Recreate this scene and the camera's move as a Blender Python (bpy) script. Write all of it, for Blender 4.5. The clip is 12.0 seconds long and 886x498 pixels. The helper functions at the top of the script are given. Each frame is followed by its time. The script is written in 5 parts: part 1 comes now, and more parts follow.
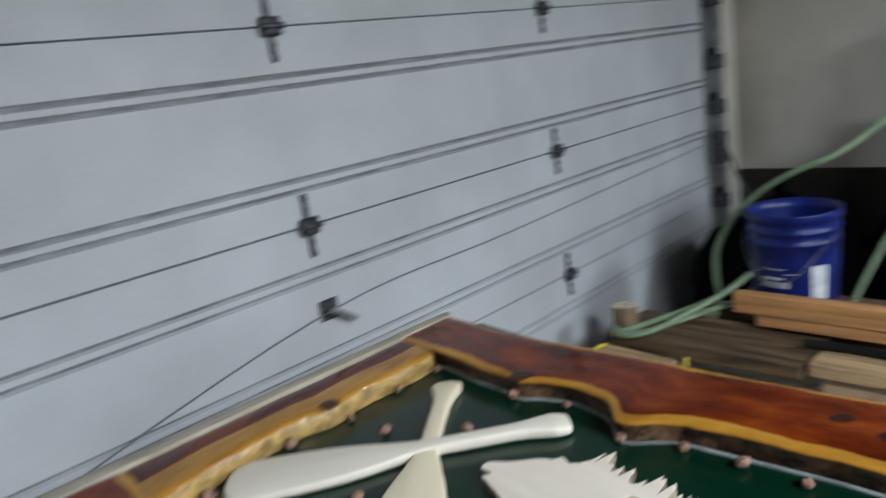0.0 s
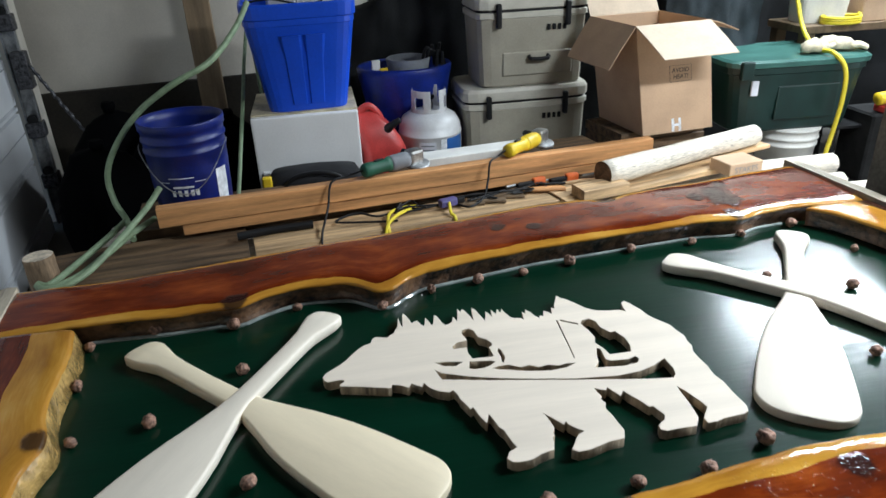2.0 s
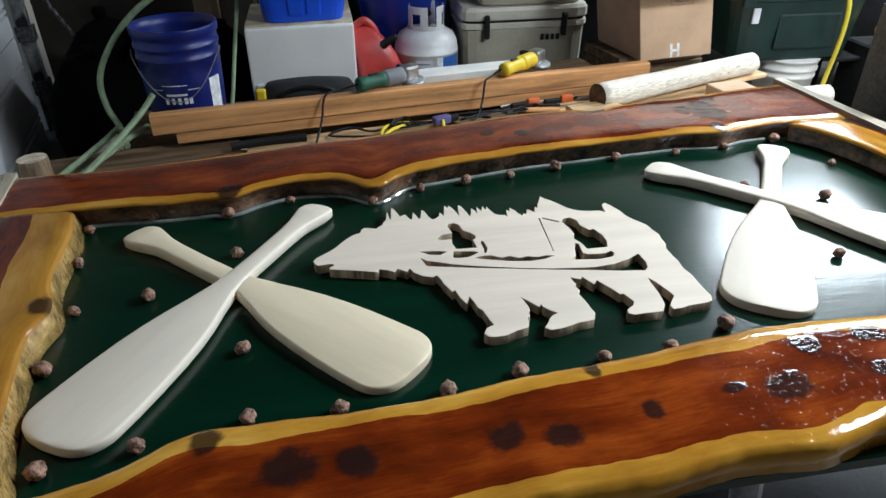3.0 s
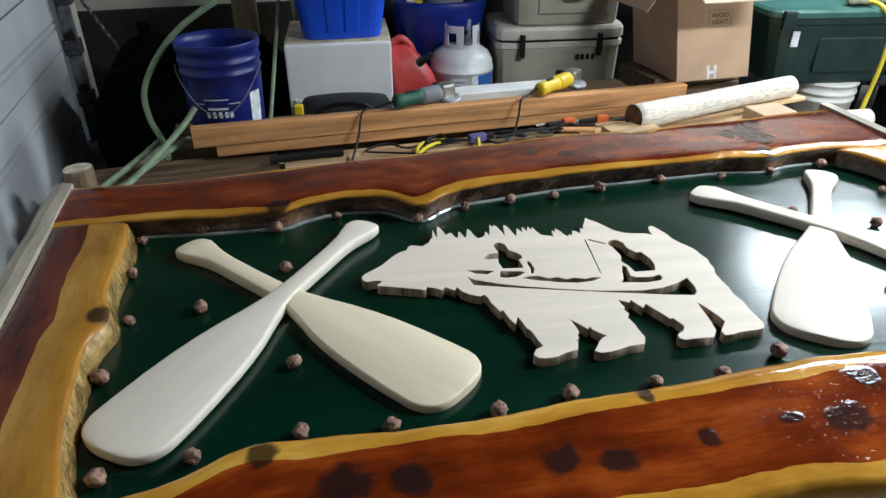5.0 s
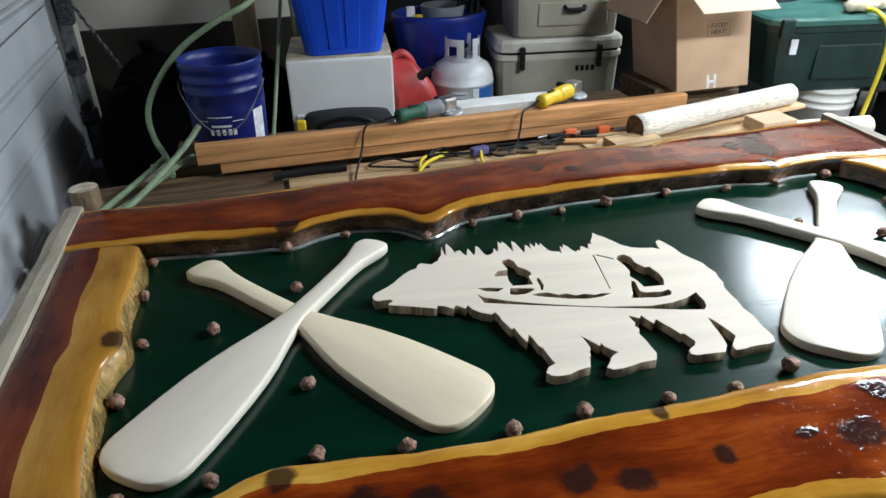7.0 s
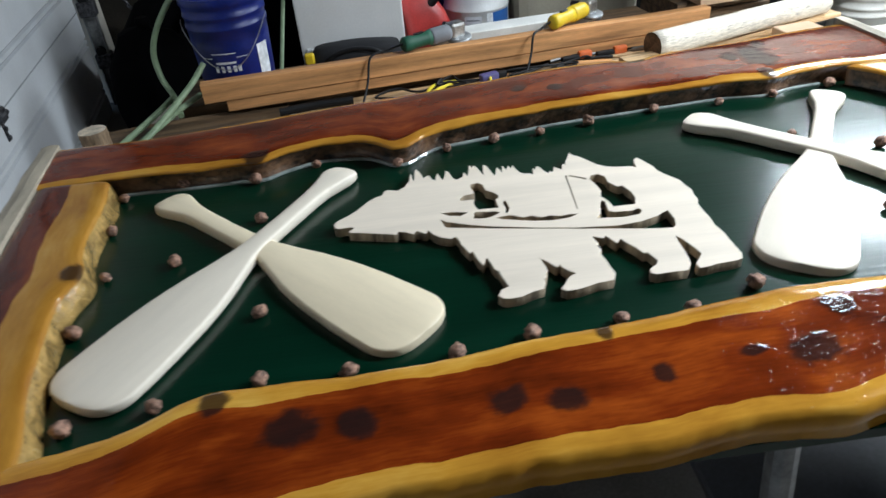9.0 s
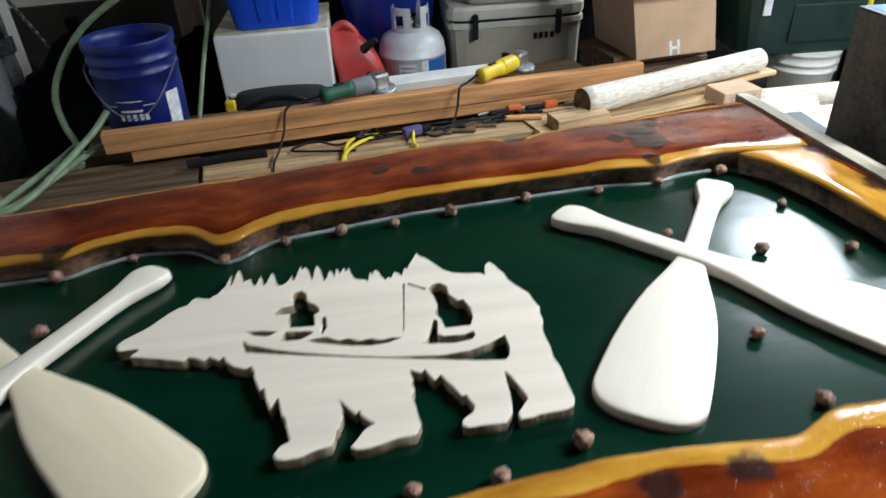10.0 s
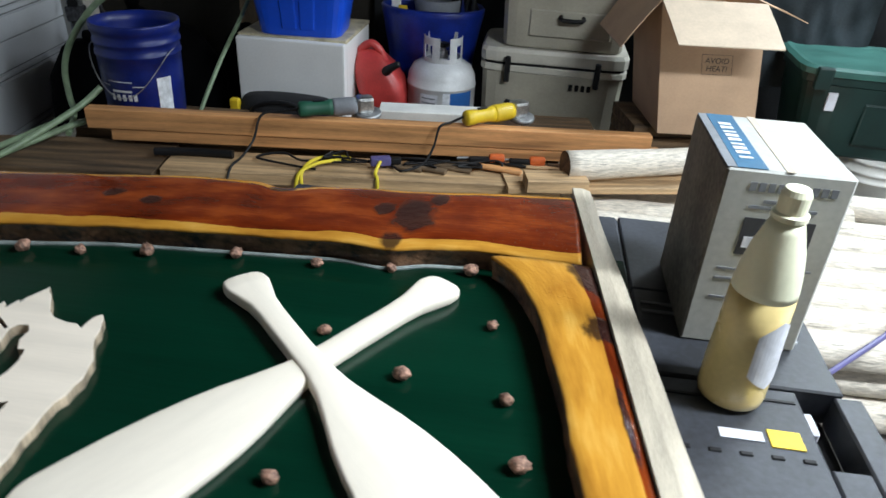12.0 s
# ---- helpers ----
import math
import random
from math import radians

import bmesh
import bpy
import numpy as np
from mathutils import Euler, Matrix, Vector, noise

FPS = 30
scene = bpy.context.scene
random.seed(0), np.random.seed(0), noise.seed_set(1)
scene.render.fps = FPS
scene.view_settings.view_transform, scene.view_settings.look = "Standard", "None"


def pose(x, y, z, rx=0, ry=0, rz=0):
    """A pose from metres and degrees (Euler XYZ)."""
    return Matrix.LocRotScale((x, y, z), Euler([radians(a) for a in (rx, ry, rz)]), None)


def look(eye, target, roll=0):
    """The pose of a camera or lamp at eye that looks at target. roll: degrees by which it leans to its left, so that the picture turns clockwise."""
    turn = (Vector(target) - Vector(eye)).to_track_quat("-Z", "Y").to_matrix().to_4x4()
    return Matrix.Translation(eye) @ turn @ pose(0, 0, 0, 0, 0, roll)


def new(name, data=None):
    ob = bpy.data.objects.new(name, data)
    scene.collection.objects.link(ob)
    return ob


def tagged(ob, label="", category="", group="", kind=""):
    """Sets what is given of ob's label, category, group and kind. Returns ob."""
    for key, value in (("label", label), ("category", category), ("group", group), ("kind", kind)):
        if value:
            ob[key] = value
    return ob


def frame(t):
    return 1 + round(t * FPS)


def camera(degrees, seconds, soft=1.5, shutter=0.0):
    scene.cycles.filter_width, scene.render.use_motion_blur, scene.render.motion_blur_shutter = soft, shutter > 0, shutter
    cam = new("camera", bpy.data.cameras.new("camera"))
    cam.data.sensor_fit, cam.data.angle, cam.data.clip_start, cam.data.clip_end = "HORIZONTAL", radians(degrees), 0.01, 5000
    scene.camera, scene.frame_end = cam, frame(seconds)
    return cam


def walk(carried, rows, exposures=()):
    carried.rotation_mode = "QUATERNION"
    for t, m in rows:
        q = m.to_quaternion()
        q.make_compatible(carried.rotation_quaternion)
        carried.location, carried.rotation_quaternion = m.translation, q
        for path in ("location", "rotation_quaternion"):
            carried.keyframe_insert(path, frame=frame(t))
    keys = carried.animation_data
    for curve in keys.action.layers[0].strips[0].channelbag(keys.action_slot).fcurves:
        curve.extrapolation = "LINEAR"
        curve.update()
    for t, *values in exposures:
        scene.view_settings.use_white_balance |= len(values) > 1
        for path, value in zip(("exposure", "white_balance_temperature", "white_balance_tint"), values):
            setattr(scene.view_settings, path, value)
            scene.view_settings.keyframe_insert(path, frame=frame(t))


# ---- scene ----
cam = camera(65.7, 12.0, shutter=0.5)
PATH = [
    (0, (0.6, -0.679, 1.326), (-0.986, 0.44, 0.844), -8.7),
    (0.5, (0.367, -0.733, 1.383), (-0.654, 0.895, 0.828), -9.1),
    (1, (0.124, -0.697, 1.337), (-0.481, 1.024, 0.519), -8.1),
    (1.5, (0.01, -0.834, 1.329), (0.086, 0.976, 0.481), -2.7),
    (2, (-0.049, -0.915, 1.327), (0.241, 0.861, 0.455), -2.4),
    (2.5, (-0.057, -0.964, 1.32), (0.243, 0.806, 0.44), -0.8),
    (3, (-0.051, -0.974, 1.299), (0.237, 0.705, 0.251), -0.4),
    (5, (-0.083, -0.971, 1.305), (0.14, 0.742, 0.297), -0.2),
    (5.5, (-0.08, -0.962, 1.304), (0.167, 0.736, 0.277), -0.5),
    (6, (-0.082, -0.962, 1.311), (0.135, 0.752, 0.303), -1.6),
    (6.5, (-0.091, -0.96, 1.317), (0.158, 0.76, 0.327), -0.6),
    (6.7, (-0.096, -0.962, 1.318), (0.142, 0.764, 0.336), -0.6),
    (8.3, (-0.061, -0.997, 1.315), (0.11, 0.733, 0.326), -3.7),
    (8.5, (-0.052, -0.994, 1.307), (0.133, 0.711, 0.278), -3.3),
    (9, (0.012, -0.971, 1.29), (0.096, 0.673, 0.154), -5.2),
    (9.5, (0.147, -0.917, 1.289), (0.201, 0.725, 0.148), -4.0),
    (10, (0.224, -0.824, 1.296), (0.39, 0.859, 0.228), -3.0),
    (10.5, (0.298, -0.67, 1.298), (0.397, 0.982, 0.176), 0.1),
    (11, (0.424, -0.629, 1.307), (0.51, 0.981, 0.123), -2.3),
    (11.5, (0.68, -0.695, 1.311), (0.614, 1.0, 0.252), 0.3),
    (12, (0.812, -0.683, 1.291), (0.632, 1.035, 0.283), 3.5),
]
EXPOSURES = [(0.0, -0.48), (0.5, -0.22), (1.0, 0.04), (1.5, 0.0), (2.0, -0.36), (3.0, -0.50), (5.0, -0.45), (8.5, -0.32), (9.5, -0.36), (10.0, -0.54), (10.5, -0.76), (12.0, -0.72)]
walk(cam, [(t, look(eye, target, roll)) for t, eye, target, roll in PATH], EXPOSURES)


# ---------- light ----------
world = bpy.data.worlds.new("sky")
scene.world = world
world.use_nodes = True
wn = world.node_tree
sky = wn.nodes.new("ShaderNodeTexSky")
sky.sky_type = "NISHITA"
sky.sun_disc = False
sky.sun_elevation, sky.sun_rotation = radians(38), radians(120)
wn.links.new(sky.outputs[0], wn.nodes["Background"].inputs[0])
wn.nodes["Background"].inputs[1].default_value = 0.12


def area(name, m, sx, sy, watts, color):
    l = bpy.data.lights.new(name, "AREA")
    l.shape, l.size, l.size_y, l.energy, l.color = "RECTANGLE", sx, sy, watts, color
    ob = new(name, l)
    ob.matrix_world = m
    return tagged(ob, kind="structure")


COOL = (0.84, 0.93, 1.0)
area("daylight_opening", look((4.72, -0.6, 1.3), (0.0, 0.3, 0.7)), 3.0, 2.1, 50, COOL)
area("tube_light", look((3.0, 2.35, 2.52), (3.0, 2.35, 0)), 1.4, 0.55, 200, (0.79, 0.91, 1.0))
area("tube_light", look((2.2, -0.10, 2.2), (2.2, -0.10, 0)), 1.2, 0.22, 172, COOL)


# ---------- materials ----------
def mat(name, color, rough=0.6, metal=0.0, var=0.18, scale=9.0, bump=0.15, coat=0.0, coat_rough=0.06, coat_ior=1.5, spec=0.5, dark=None, fine=120.0, stretch=(1, 1, 1), spots=0.0, span=(0.56, 0.72)):
    """A painted, moulded or raw surface with stains at a large scale and grain at a small one."""
    m = bpy.data.materials.new(name)
    m.use_nodes = True
    nt = m.node_tree
    b = nt.nodes["Principled BSDF"]
    tc = nt.nodes.new("ShaderNodeTexCoord")
    mp = nt.nodes.new("ShaderNodeMapping")
    mp.inputs["Scale"].default_value = stretch
    nt.links.new(tc.outputs["Object"], mp.inputs[0])
    n1 = nt.nodes.new("ShaderNodeTexNoise")
    n1.inputs["Scale"].default_value, n1.inputs["Detail"].default_value = scale, 5
    n2 = nt.nodes.new("ShaderNodeTexNoise")
    n2.inputs["Scale"].default_value, n2.inputs["Detail"].default_value = fine, 3
    for n in (n1, n2):
        nt.links.new(mp.outputs[0], n.inputs["Vector"])
    add = nt.nodes.new("ShaderNodeMath")
    add.operation = "MULTIPLY_ADD"
    add.inputs[1].default_value, add.inputs[2].default_value = 0.35, -0.17
    nt.links.new(n2.outputs[0], add.inputs[0])
    s = nt.nodes.new("ShaderNodeMath")
    s.operation = "ADD"
    nt.links.new(n1.outputs[0], s.inputs[0])
    nt.links.new(add.outputs[0], s.inputs[1])
    r = nt.nodes.new("ShaderNodeValToRGB")
    d = dark or tuple(c * (1 - var * 1.6) for c in color)
    r.color_ramp.elements[0].position, r.color_ramp.elements[1].position = 0.32, 0.68
    r.color_ramp.elements[0].color = (*d, 1)
    r.color_ramp.elements[1].color = (*[min(1, c * (1 + var * 0.5)) for c in color], 1)
    nt.links.new(s.outputs[0], r.inputs[0])
    out = r.outputs[0]
    if spots:
        v = nt.nodes.new("ShaderNodeTexNoise")
        v.inputs["Scale"].default_value, v.inputs["Detail"].default_value = scale * 0.45, 7
        nt.links.new(mp.outputs[0], v.inputs["Vector"])
        vr = nt.nodes.new("ShaderNodeValToRGB")
        vr.color_ramp.elements[0].position, vr.color_ramp.elements[1].position = span
        nt.links.new(v.outputs[0], vr.inputs[0])
        mm = nt.nodes.new("ShaderNodeMath")
        mm.operation = "MULTIPLY"
        mm.inputs[1].default_value = spots
        nt.links.new(vr.outputs[0], mm.inputs[0])
        mx = nt.nodes.new("ShaderNodeMix")
        mx.data_type = "RGBA"
        nt.links.new(mm.outputs[0], mx.inputs["Factor"])
        nt.links.new(out, mx.inputs["A"])
        mx.inputs["B"].default_value = (*[c * 0.3 for c in d], 1)
        out = mx.outputs["Result"]
    nt.links.new(out, b.inputs["Base Color"])
    b.inputs["Roughness"].default_value, b.inputs["Metallic"].default_value = rough, metal
    b.inputs["Coat Weight"].default_value = coat
    b.inputs["Coat Roughness"].default_value = coat_rough
    b.inputs["Specular IOR Level"].default_value = spec
    b.inputs["Coat IOR"].default_value = coat_ior
    rr = nt.nodes.new("ShaderNodeMapRange")
    rr.inputs["To Min"].default_value, rr.inputs["To Max"].default_value = max(0.02, rough - 0.1), min(1, rough + 0.12)
    nt.links.new(n1.outputs[0], rr.inputs[0])
    nt.links.new(rr.outputs[0], b.inputs["Roughness"])
    if bump:
        bp = nt.nodes.new("ShaderNodeBump")
        bp.inputs["Strength"].default_value, bp.inputs["Distance"].default_value = bump, 0.004
        nt.links.new(s.outputs[0], bp.inputs["Height"])
        nt.links.new(bp.outputs[0], b.inputs["Normal"])
        nt.links.new(bp.outputs[0], b.inputs["Coat Normal"])
    return m


def cedar(name, lo, hi, gloss=0.12, seed=0.0, spots=(), ripple=(9.0, 10.0), swell=0.9, tone=1.0):
    """Varnished live-edge cedar: red heartwood between lo and hi across the plank (UV v), yellow sapwood outside it, dark knots."""
    m = bpy.data.materials.new(name)
    m.use_nodes = True
    nt = m.node_tree
    N, L = nt.nodes.new, nt.links.new
    b = nt.nodes["Principled BSDF"]
    uv = N("ShaderNodeUVMap")
    uv.uv_map = "UVMap"
    sp = N("ShaderNodeSeparateXYZ")
    L(uv.outputs[0], sp.inputs[0])
    tc = N("ShaderNodeTexCoord")

    def noise(scale, detail, vec, rough=0.5):
        n = N("ShaderNodeTexNoise")
        n.inputs["Scale"].default_value, n.inputs["Detail"].default_value, n.inputs["Roughness"].default_value = scale, detail, rough
        L(vec, n.inputs["Vector"])
        return n.outputs[0]

    def mapped(sc, off=(0, 0, 0)):
        mp = N("ShaderNodeMapping")
        mp.inputs["Scale"].default_value, mp.inputs["Location"].default_value = sc, off
        L(uv.outputs[0], mp.inputs[0])
        return mp.outputs[0]

    def math(op, a, c, d=None):
        n = N("ShaderNodeMath")
        n.operation = op
        for i, v in enumerate((a, c, d)):
            if v is None:
                continue
            if isinstance(v, (int, float)):
                n.inputs[i].default_value = v
            else:
                L(v, n.inputs[i])
        return n.outputs[0]

    def ramp(fac, stops):
        n = N("ShaderNodeValToRGB")
        while len(n.color_ramp.elements) < len(stops):
            n.color_ramp.elements.new(0.5)
        for e, (p, c) in zip(n.color_ramp.elements, stops):
            e.position, e.color = p, (*c, 1)
        L(fac, n.inputs[0])
        return n.outputs[0]

    def mix(f, a, c):
        n = N("ShaderNodeMix")
        n.data_type = "RGBA"
        L(f, n.inputs["Factor"])
        for k, v in (("A", a), ("B", c)):
            if isinstance(v, tuple):
                n.inputs[k].default_value = (*v, 1)
            else:
                L(v, n.inputs[k])
        return n.outputs["Result"]

    wob = noise(6.0, 4, mapped((1, 0.03, 1), (seed, 0, 0)))
    v = math("MULTIPLY_ADD", wob, 0.20, math("SUBTRACT", sp.outputs[1], 0.10))
    grain = noise(9.0, 5, mapped((0.9, 0.30, 1), (seed * 3, 1, 0)), 0.55)
    fine = noise(60.0, 4, mapped((0.45, 0.75, 1), (seed, 2, 0)))
    g = math("MULTIPLY_ADD", fine, 0.20, math("MULTIPLY_ADD", grain, 0.95, -0.07))
    heart = ramp(g, [(0.28, (0.045 * tone, 0.007 * tone, 0.0025)), (0.50, (0.155 * tone, 0.022 * tone, 0.0045)), (0.74, (0.36 * tone, 0.072 * tone, 0.011))])
    pale = min(1.15, 0.45 + 0.55 * tone)
    sap = ramp(g, [(0.3, (0.34 * pale, 0.135 * pale, 0.016)), (0.55, (0.56 * pale, 0.270 * pale, 0.036)), (0.75, (0.72 * pale, 0.42 * pale, 0.095))])
    e1 = math("GREATER_THAN", v, lo)
    e2 = math("LESS_THAN", v, hi)
    col = mix(math("MULTIPLY", e1, e2), sap, heart)
    ragged = noise(38.0, 4, mapped((1, 0.14, 1), (seed, 0, 0)), 0.6)
    kf = None
    for u0, v0, ru, rv in spots:
        mp = N("ShaderNodeMapping")
        mp.inputs["Scale"].default_value, mp.inputs["Location"].default_value = (1 / ru, 1 / rv, 0), (-u0 / ru, -v0 / rv, 0)
        L(uv.outputs[0], mp.inputs[0])
        ln = N("ShaderNodeVectorMath")
        ln.operation = "LENGTH"
        L(mp.outputs[0], ln.inputs[0])
        mr = N("ShaderNodeMapRange")
        mr.interpolation_type = "SMOOTHSTEP"
        mr.inputs["From Min"].default_value, mr.inputs["From Max"].default_value = 1.45, 0.80
        L(math("MULTIPLY_ADD", ragged, 1.9, math("SUBTRACT", ln.outputs["Value"], 0.95)), mr.inputs[0])
        kf = mr.outputs[0] if kf is None else math("MAXIMUM", kf, mr.outputs[0])
    kf = math("MULTIPLY", kf, 0.88) if kf is not None else math("MULTIPLY", e1, 0.0)
    col = mix(kf, col, (0.020, 0.011, 0.010))
    L(col, b.inputs["Base Color"])
    b.inputs["Roughness"].default_value = 0.42
    b.inputs["Coat Weight"].default_value, b.inputs["Coat Roughness"].default_value = 1.0, gloss
    b.inputs["Coat IOR"].default_value = 1.42
    b.inputs["Specular IOR Level"].default_value = 0.0
    bumpy = noise(55.0, 3, tc.outputs["Object"])
    wave = noise(7.0, 2, tc.outputs["Object"])
    bp = N("ShaderNodeBump")
    bp.inputs["Strength"].default_value, bp.inputs["Distance"].default_value = 0.35, 0.004
    # resin stands in ripples over the knots and at the ripple end of the plank
    rp = N("ShaderNodeMapRange")
    rp.interpolation_type = "SMOOTHSTEP"
    rp.inputs["From Min"].default_value, rp.inputs["From Max"].default_value = ripple
    L(sp.outputs[0], rp.inputs[0])
    crinkle = noise(120.0, 3, mapped((0.6, 0.16, 1), (seed, 5, 0)), 0.6)
    rf = math("MULTIPLY", math("MAXIMUM", math("MULTIPLY", kf, 0.85), math("MULTIPLY", rp.outputs[0], 0.7)), crinkle)
    # small drops of resin that never levelled out
    dr = N("ShaderNodeMapRange")
    dr.interpolation_type = "SMOOTHSTEP"
    dr.inputs["From Min"].default_value, dr.inputs["From Max"].default_value = 0.64, 0.70
    L(noise(190.0, 1, tc.outputs["Object"]), dr.inputs[0])
    wide = N("ShaderNodeMapRange")
    wide.interpolation_type = "SMOOTHSTEP"
    wide.inputs["From Min"].default_value, wide.inputs["From Max"].default_value = ripple[0] - 0.10, ripple[1]
    L(sp.outputs[0], wide.inputs[0])
    drops = math("MULTIPLY", math("MULTIPLY", dr.outputs[0], wide.outputs[0]), 0.38)
    L(math("ADD", math("ADD", math("MULTIPLY_ADD", bumpy, 0.18, wave), math("MULTIPLY", rf, swell)), drops), bp.inputs["Height"])
    L(bp.outputs[0], b.inputs["Normal"])
    L(bp.outputs[0], b.inputs["Coat Normal"])
    return m


M_green = mat("green_stain", (0.0007, 0.0225, 0.0112), 0.34, var=0.2, scale=7, bump=0.14, coat=0.9, coat_rough=0.17, coat_ior=1.42, spec=0.05, fine=90, stretch=(0.14, 2.2, 1))
M_poplar = mat("pale_sanded_wood", (0.89, 0.805, 0.685), 0.5, var=0.04, scale=5, bump=0.05, fine=70, stretch=(1, 7, 1))
M_cream = mat("cream_sanded_wood", (0.90, 0.775, 0.565), 0.5, var=0.05, scale=5, bump=0.05, fine=70, stretch=(1, 7, 1))
M_sawn = mat("brown_saw_cut", (0.46, 0.36, 0.25), 0.75, var=0.45, scale=60, bump=0.5, fine=300, stretch=(1, 1, 0.08))
M_bear = mat("pale_pine_board", (0.87, 0.765, 0.645), 0.55, var=0.06, scale=4, bump=0.05, fine=50, stretch=(0.6, 9, 1))
M_nut = mat("walnut_shell", (0.42, 0.235, 0.165), 0.65, var=0.55, scale=110, bump=0.9, fine=400)
M_bark = mat("dark_live_edge", (0.15, 0.078, 0.040), 0.45, var=0.6, scale=30, bump=0.9, coat=0.5)
M_barkpale = mat("pale_live_edge", (0.60, 0.38, 0.13), 0.22, var=0.36, scale=42, bump=1.6, coat=1.0, fine=160)
M_strip = mat("raw_sapwood_strip", (0.52, 0.455, 0.355), 0.65, var=0.2, scale=8, bump=0.4, stretch=(6, 1, 1))
M_bead = mat("clear_resin", (0.30, 0.34, 0.33), 0.12, var=0.3, scale=20, coat=0.6)
M_ply = mat("plywood_edge", (0.42, 0.28, 0.14), 0.7)
M_lumber = mat("planed_lumber", (0.62, 0.30, 0.115), 0.6, var=0.3, scale=5, bump=0.25, fine=60, stretch=(0.5, 8, 8), spots=0.55, span=(0.60, 0.70))
M_lumberpale = mat("pale_rough_lumber", (0.58, 0.38, 0.20), 0.7, var=0.35, scale=5, bump=0.5, fine=60, stretch=(0.5, 8, 8), spots=0.5)
M_lumbergrey = mat("weathered_slab", (0.15, 0.090, 0.045), 0.8, var=0.45, scale=6, bump=0.6, stretch=(0.5, 6, 6), spots=0.6)
M_log = mat("peeled_log", (0.72, 0.65, 0.55), 0.65, var=0.2, scale=130, bump=1.0, fine=300, stretch=(0.25, 1.5, 1.5), spots=0.6, span=(0.60, 0.68))
M_logend = mat("log_end_grain", (0.17, 0.10, 0.06), 0.8, var=0.4, scale=30, bump=0.6)
M_card = mat("brown_cardboard", (0.52, 0.35, 0.225), 0.8, var=0.1, scale=6, bump=0.1)
# Pale fold lines; on the box flaps the lamp's light is in the colour.
M_cardpale = mat("pale_and_lit_cardboard", (0.60, 0.48, 0.36), 0.85, var=0.1)
M_white = mat("white_enamel", (0.86, 0.86, 0.85), 0.35, var=0.06, scale=3, bump=0.03)
M_whiteplastic = mat("white_plastic", (0.75, 0.74, 0.70), 0.45, var=0.1)
M_blue = mat("blue_tote_plastic", (0.006, 0.075, 0.62), 0.35, var=0.12, scale=4, bump=0.05)
M_bluebucket = mat("blue_bucket_plastic", (0.002, 0.014, 0.165), 0.4, var=0.3, scale=6, bump=0.08)
M_navy = mat("navy_tub_plastic", (0.004, 0.022, 0.23), 0.38, var=0.3)
M_red = mat("red_plastic", (0.48, 0.045, 0.040), 0.4, var=0.2)
M_tank = mat("white_tank_paint", (0.60, 0.60, 0.60), 0.38, var=0.12, scale=8)
M_tankblue = mat("blue_label", (0.02, 0.11, 0.36), 0.4, var=0.1)
M_cooler = mat("tan_cooler_plastic", (0.37, 0.34, 0.27), 0.5, var=0.12, scale=5)
M_coolerlid = mat("pale_tan_plastic", (0.56, 0.53, 0.45), 0.5, var=0.1)
M_black = mat("black_rubber", (0.008, 0.008, 0.009), 0.55, var=0.3, spec=0.3)
M_blackcloth = mat("black_canvas", (0.012, 0.012, 0.014), 0.9, var=0.4, scale=20, bump=0.5)
M_bag = mat("black_bag_film", (0.003, 0.003, 0.0035), 0.85, var=0.3, spec=0.03)
M_coat = mat("blue_grey_cloth", (0.020, 0.028, 0.034), 0.85, var=0.35, scale=9, bump=0.5)
M_backing = mat("near_black_backing", (0.007, 0.0073, 0.008), 0.75, spec=0.25, var=0.5, scale=5, bump=0.6)
M_bench = mat("grey_black_bench_plastic", (0.040, 0.044, 0.055), 0.48, var=0.4, scale=6, bump=0.12, spots=0.3)
M_dgreen = mat("dark_green_plastic", (0.003, 0.024, 0.020), 0.4, var=0.2)
# Lid green raised to carry the light it reflects at a low angle.
M_lgreen = mat("sheen_green_lid", (0.040, 0.125, 0.105), 0.33, var=0.15)
M_hose = mat("pale_green_hose", (0.22, 0.30, 0.18), 0.5, var=0.15, scale=30)
M_yellow = mat("yellow_plastic", (0.72, 0.50, 0.02), 0.45, var=0.15)
M_cordy = mat("yellow_cord", (0.70, 0.55, 0.03), 0.5, var=0.1)
M_toolgreen = mat("green_tool_rubber", (0.01, 0.09, 0.05), 0.6, var=0.2)
M_metal = mat("worn_aluminium", (0.55, 0.55, 0.54), 0.38, metal=1.0, var=0.3, scale=30)
M_steel = mat("galvanised_steel", (0.42, 0.43, 0.44), 0.5, metal=0.9, var=0.3, scale=20)
M_hinge = mat("dull_dark_hinge", (0.10, 0.10, 0.11), 0.5, metal=0.6, var=0.5, scale=60)
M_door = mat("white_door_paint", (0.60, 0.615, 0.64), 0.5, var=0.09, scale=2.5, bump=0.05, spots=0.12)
# Greyer than the door: shade in the grooves put into the colour.
M_grooveshade = mat("door_groove_shade", (0.27, 0.275, 0.28), 0.6, var=0.3)
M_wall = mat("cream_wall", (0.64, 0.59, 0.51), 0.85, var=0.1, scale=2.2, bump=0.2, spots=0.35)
# Darkened to cut bounce light; along the wall base it paints shade.
M_walldark = mat("darkened_wall", (0.03, 0.024, 0.017), 0.9, var=0.4, scale=3, bump=0.3)
M_floor = mat("concrete_floor", (0.13, 0.12, 0.108), 0.75, var=0.3, scale=3, bump=0.2, spots=0.5)
# The ceiling is out of view; its dark colour holds back bounce light.
M_ceil = mat("darkened_ceiling", (0.035, 0.030, 0.026), 0.9, var=0.1, scale=2)
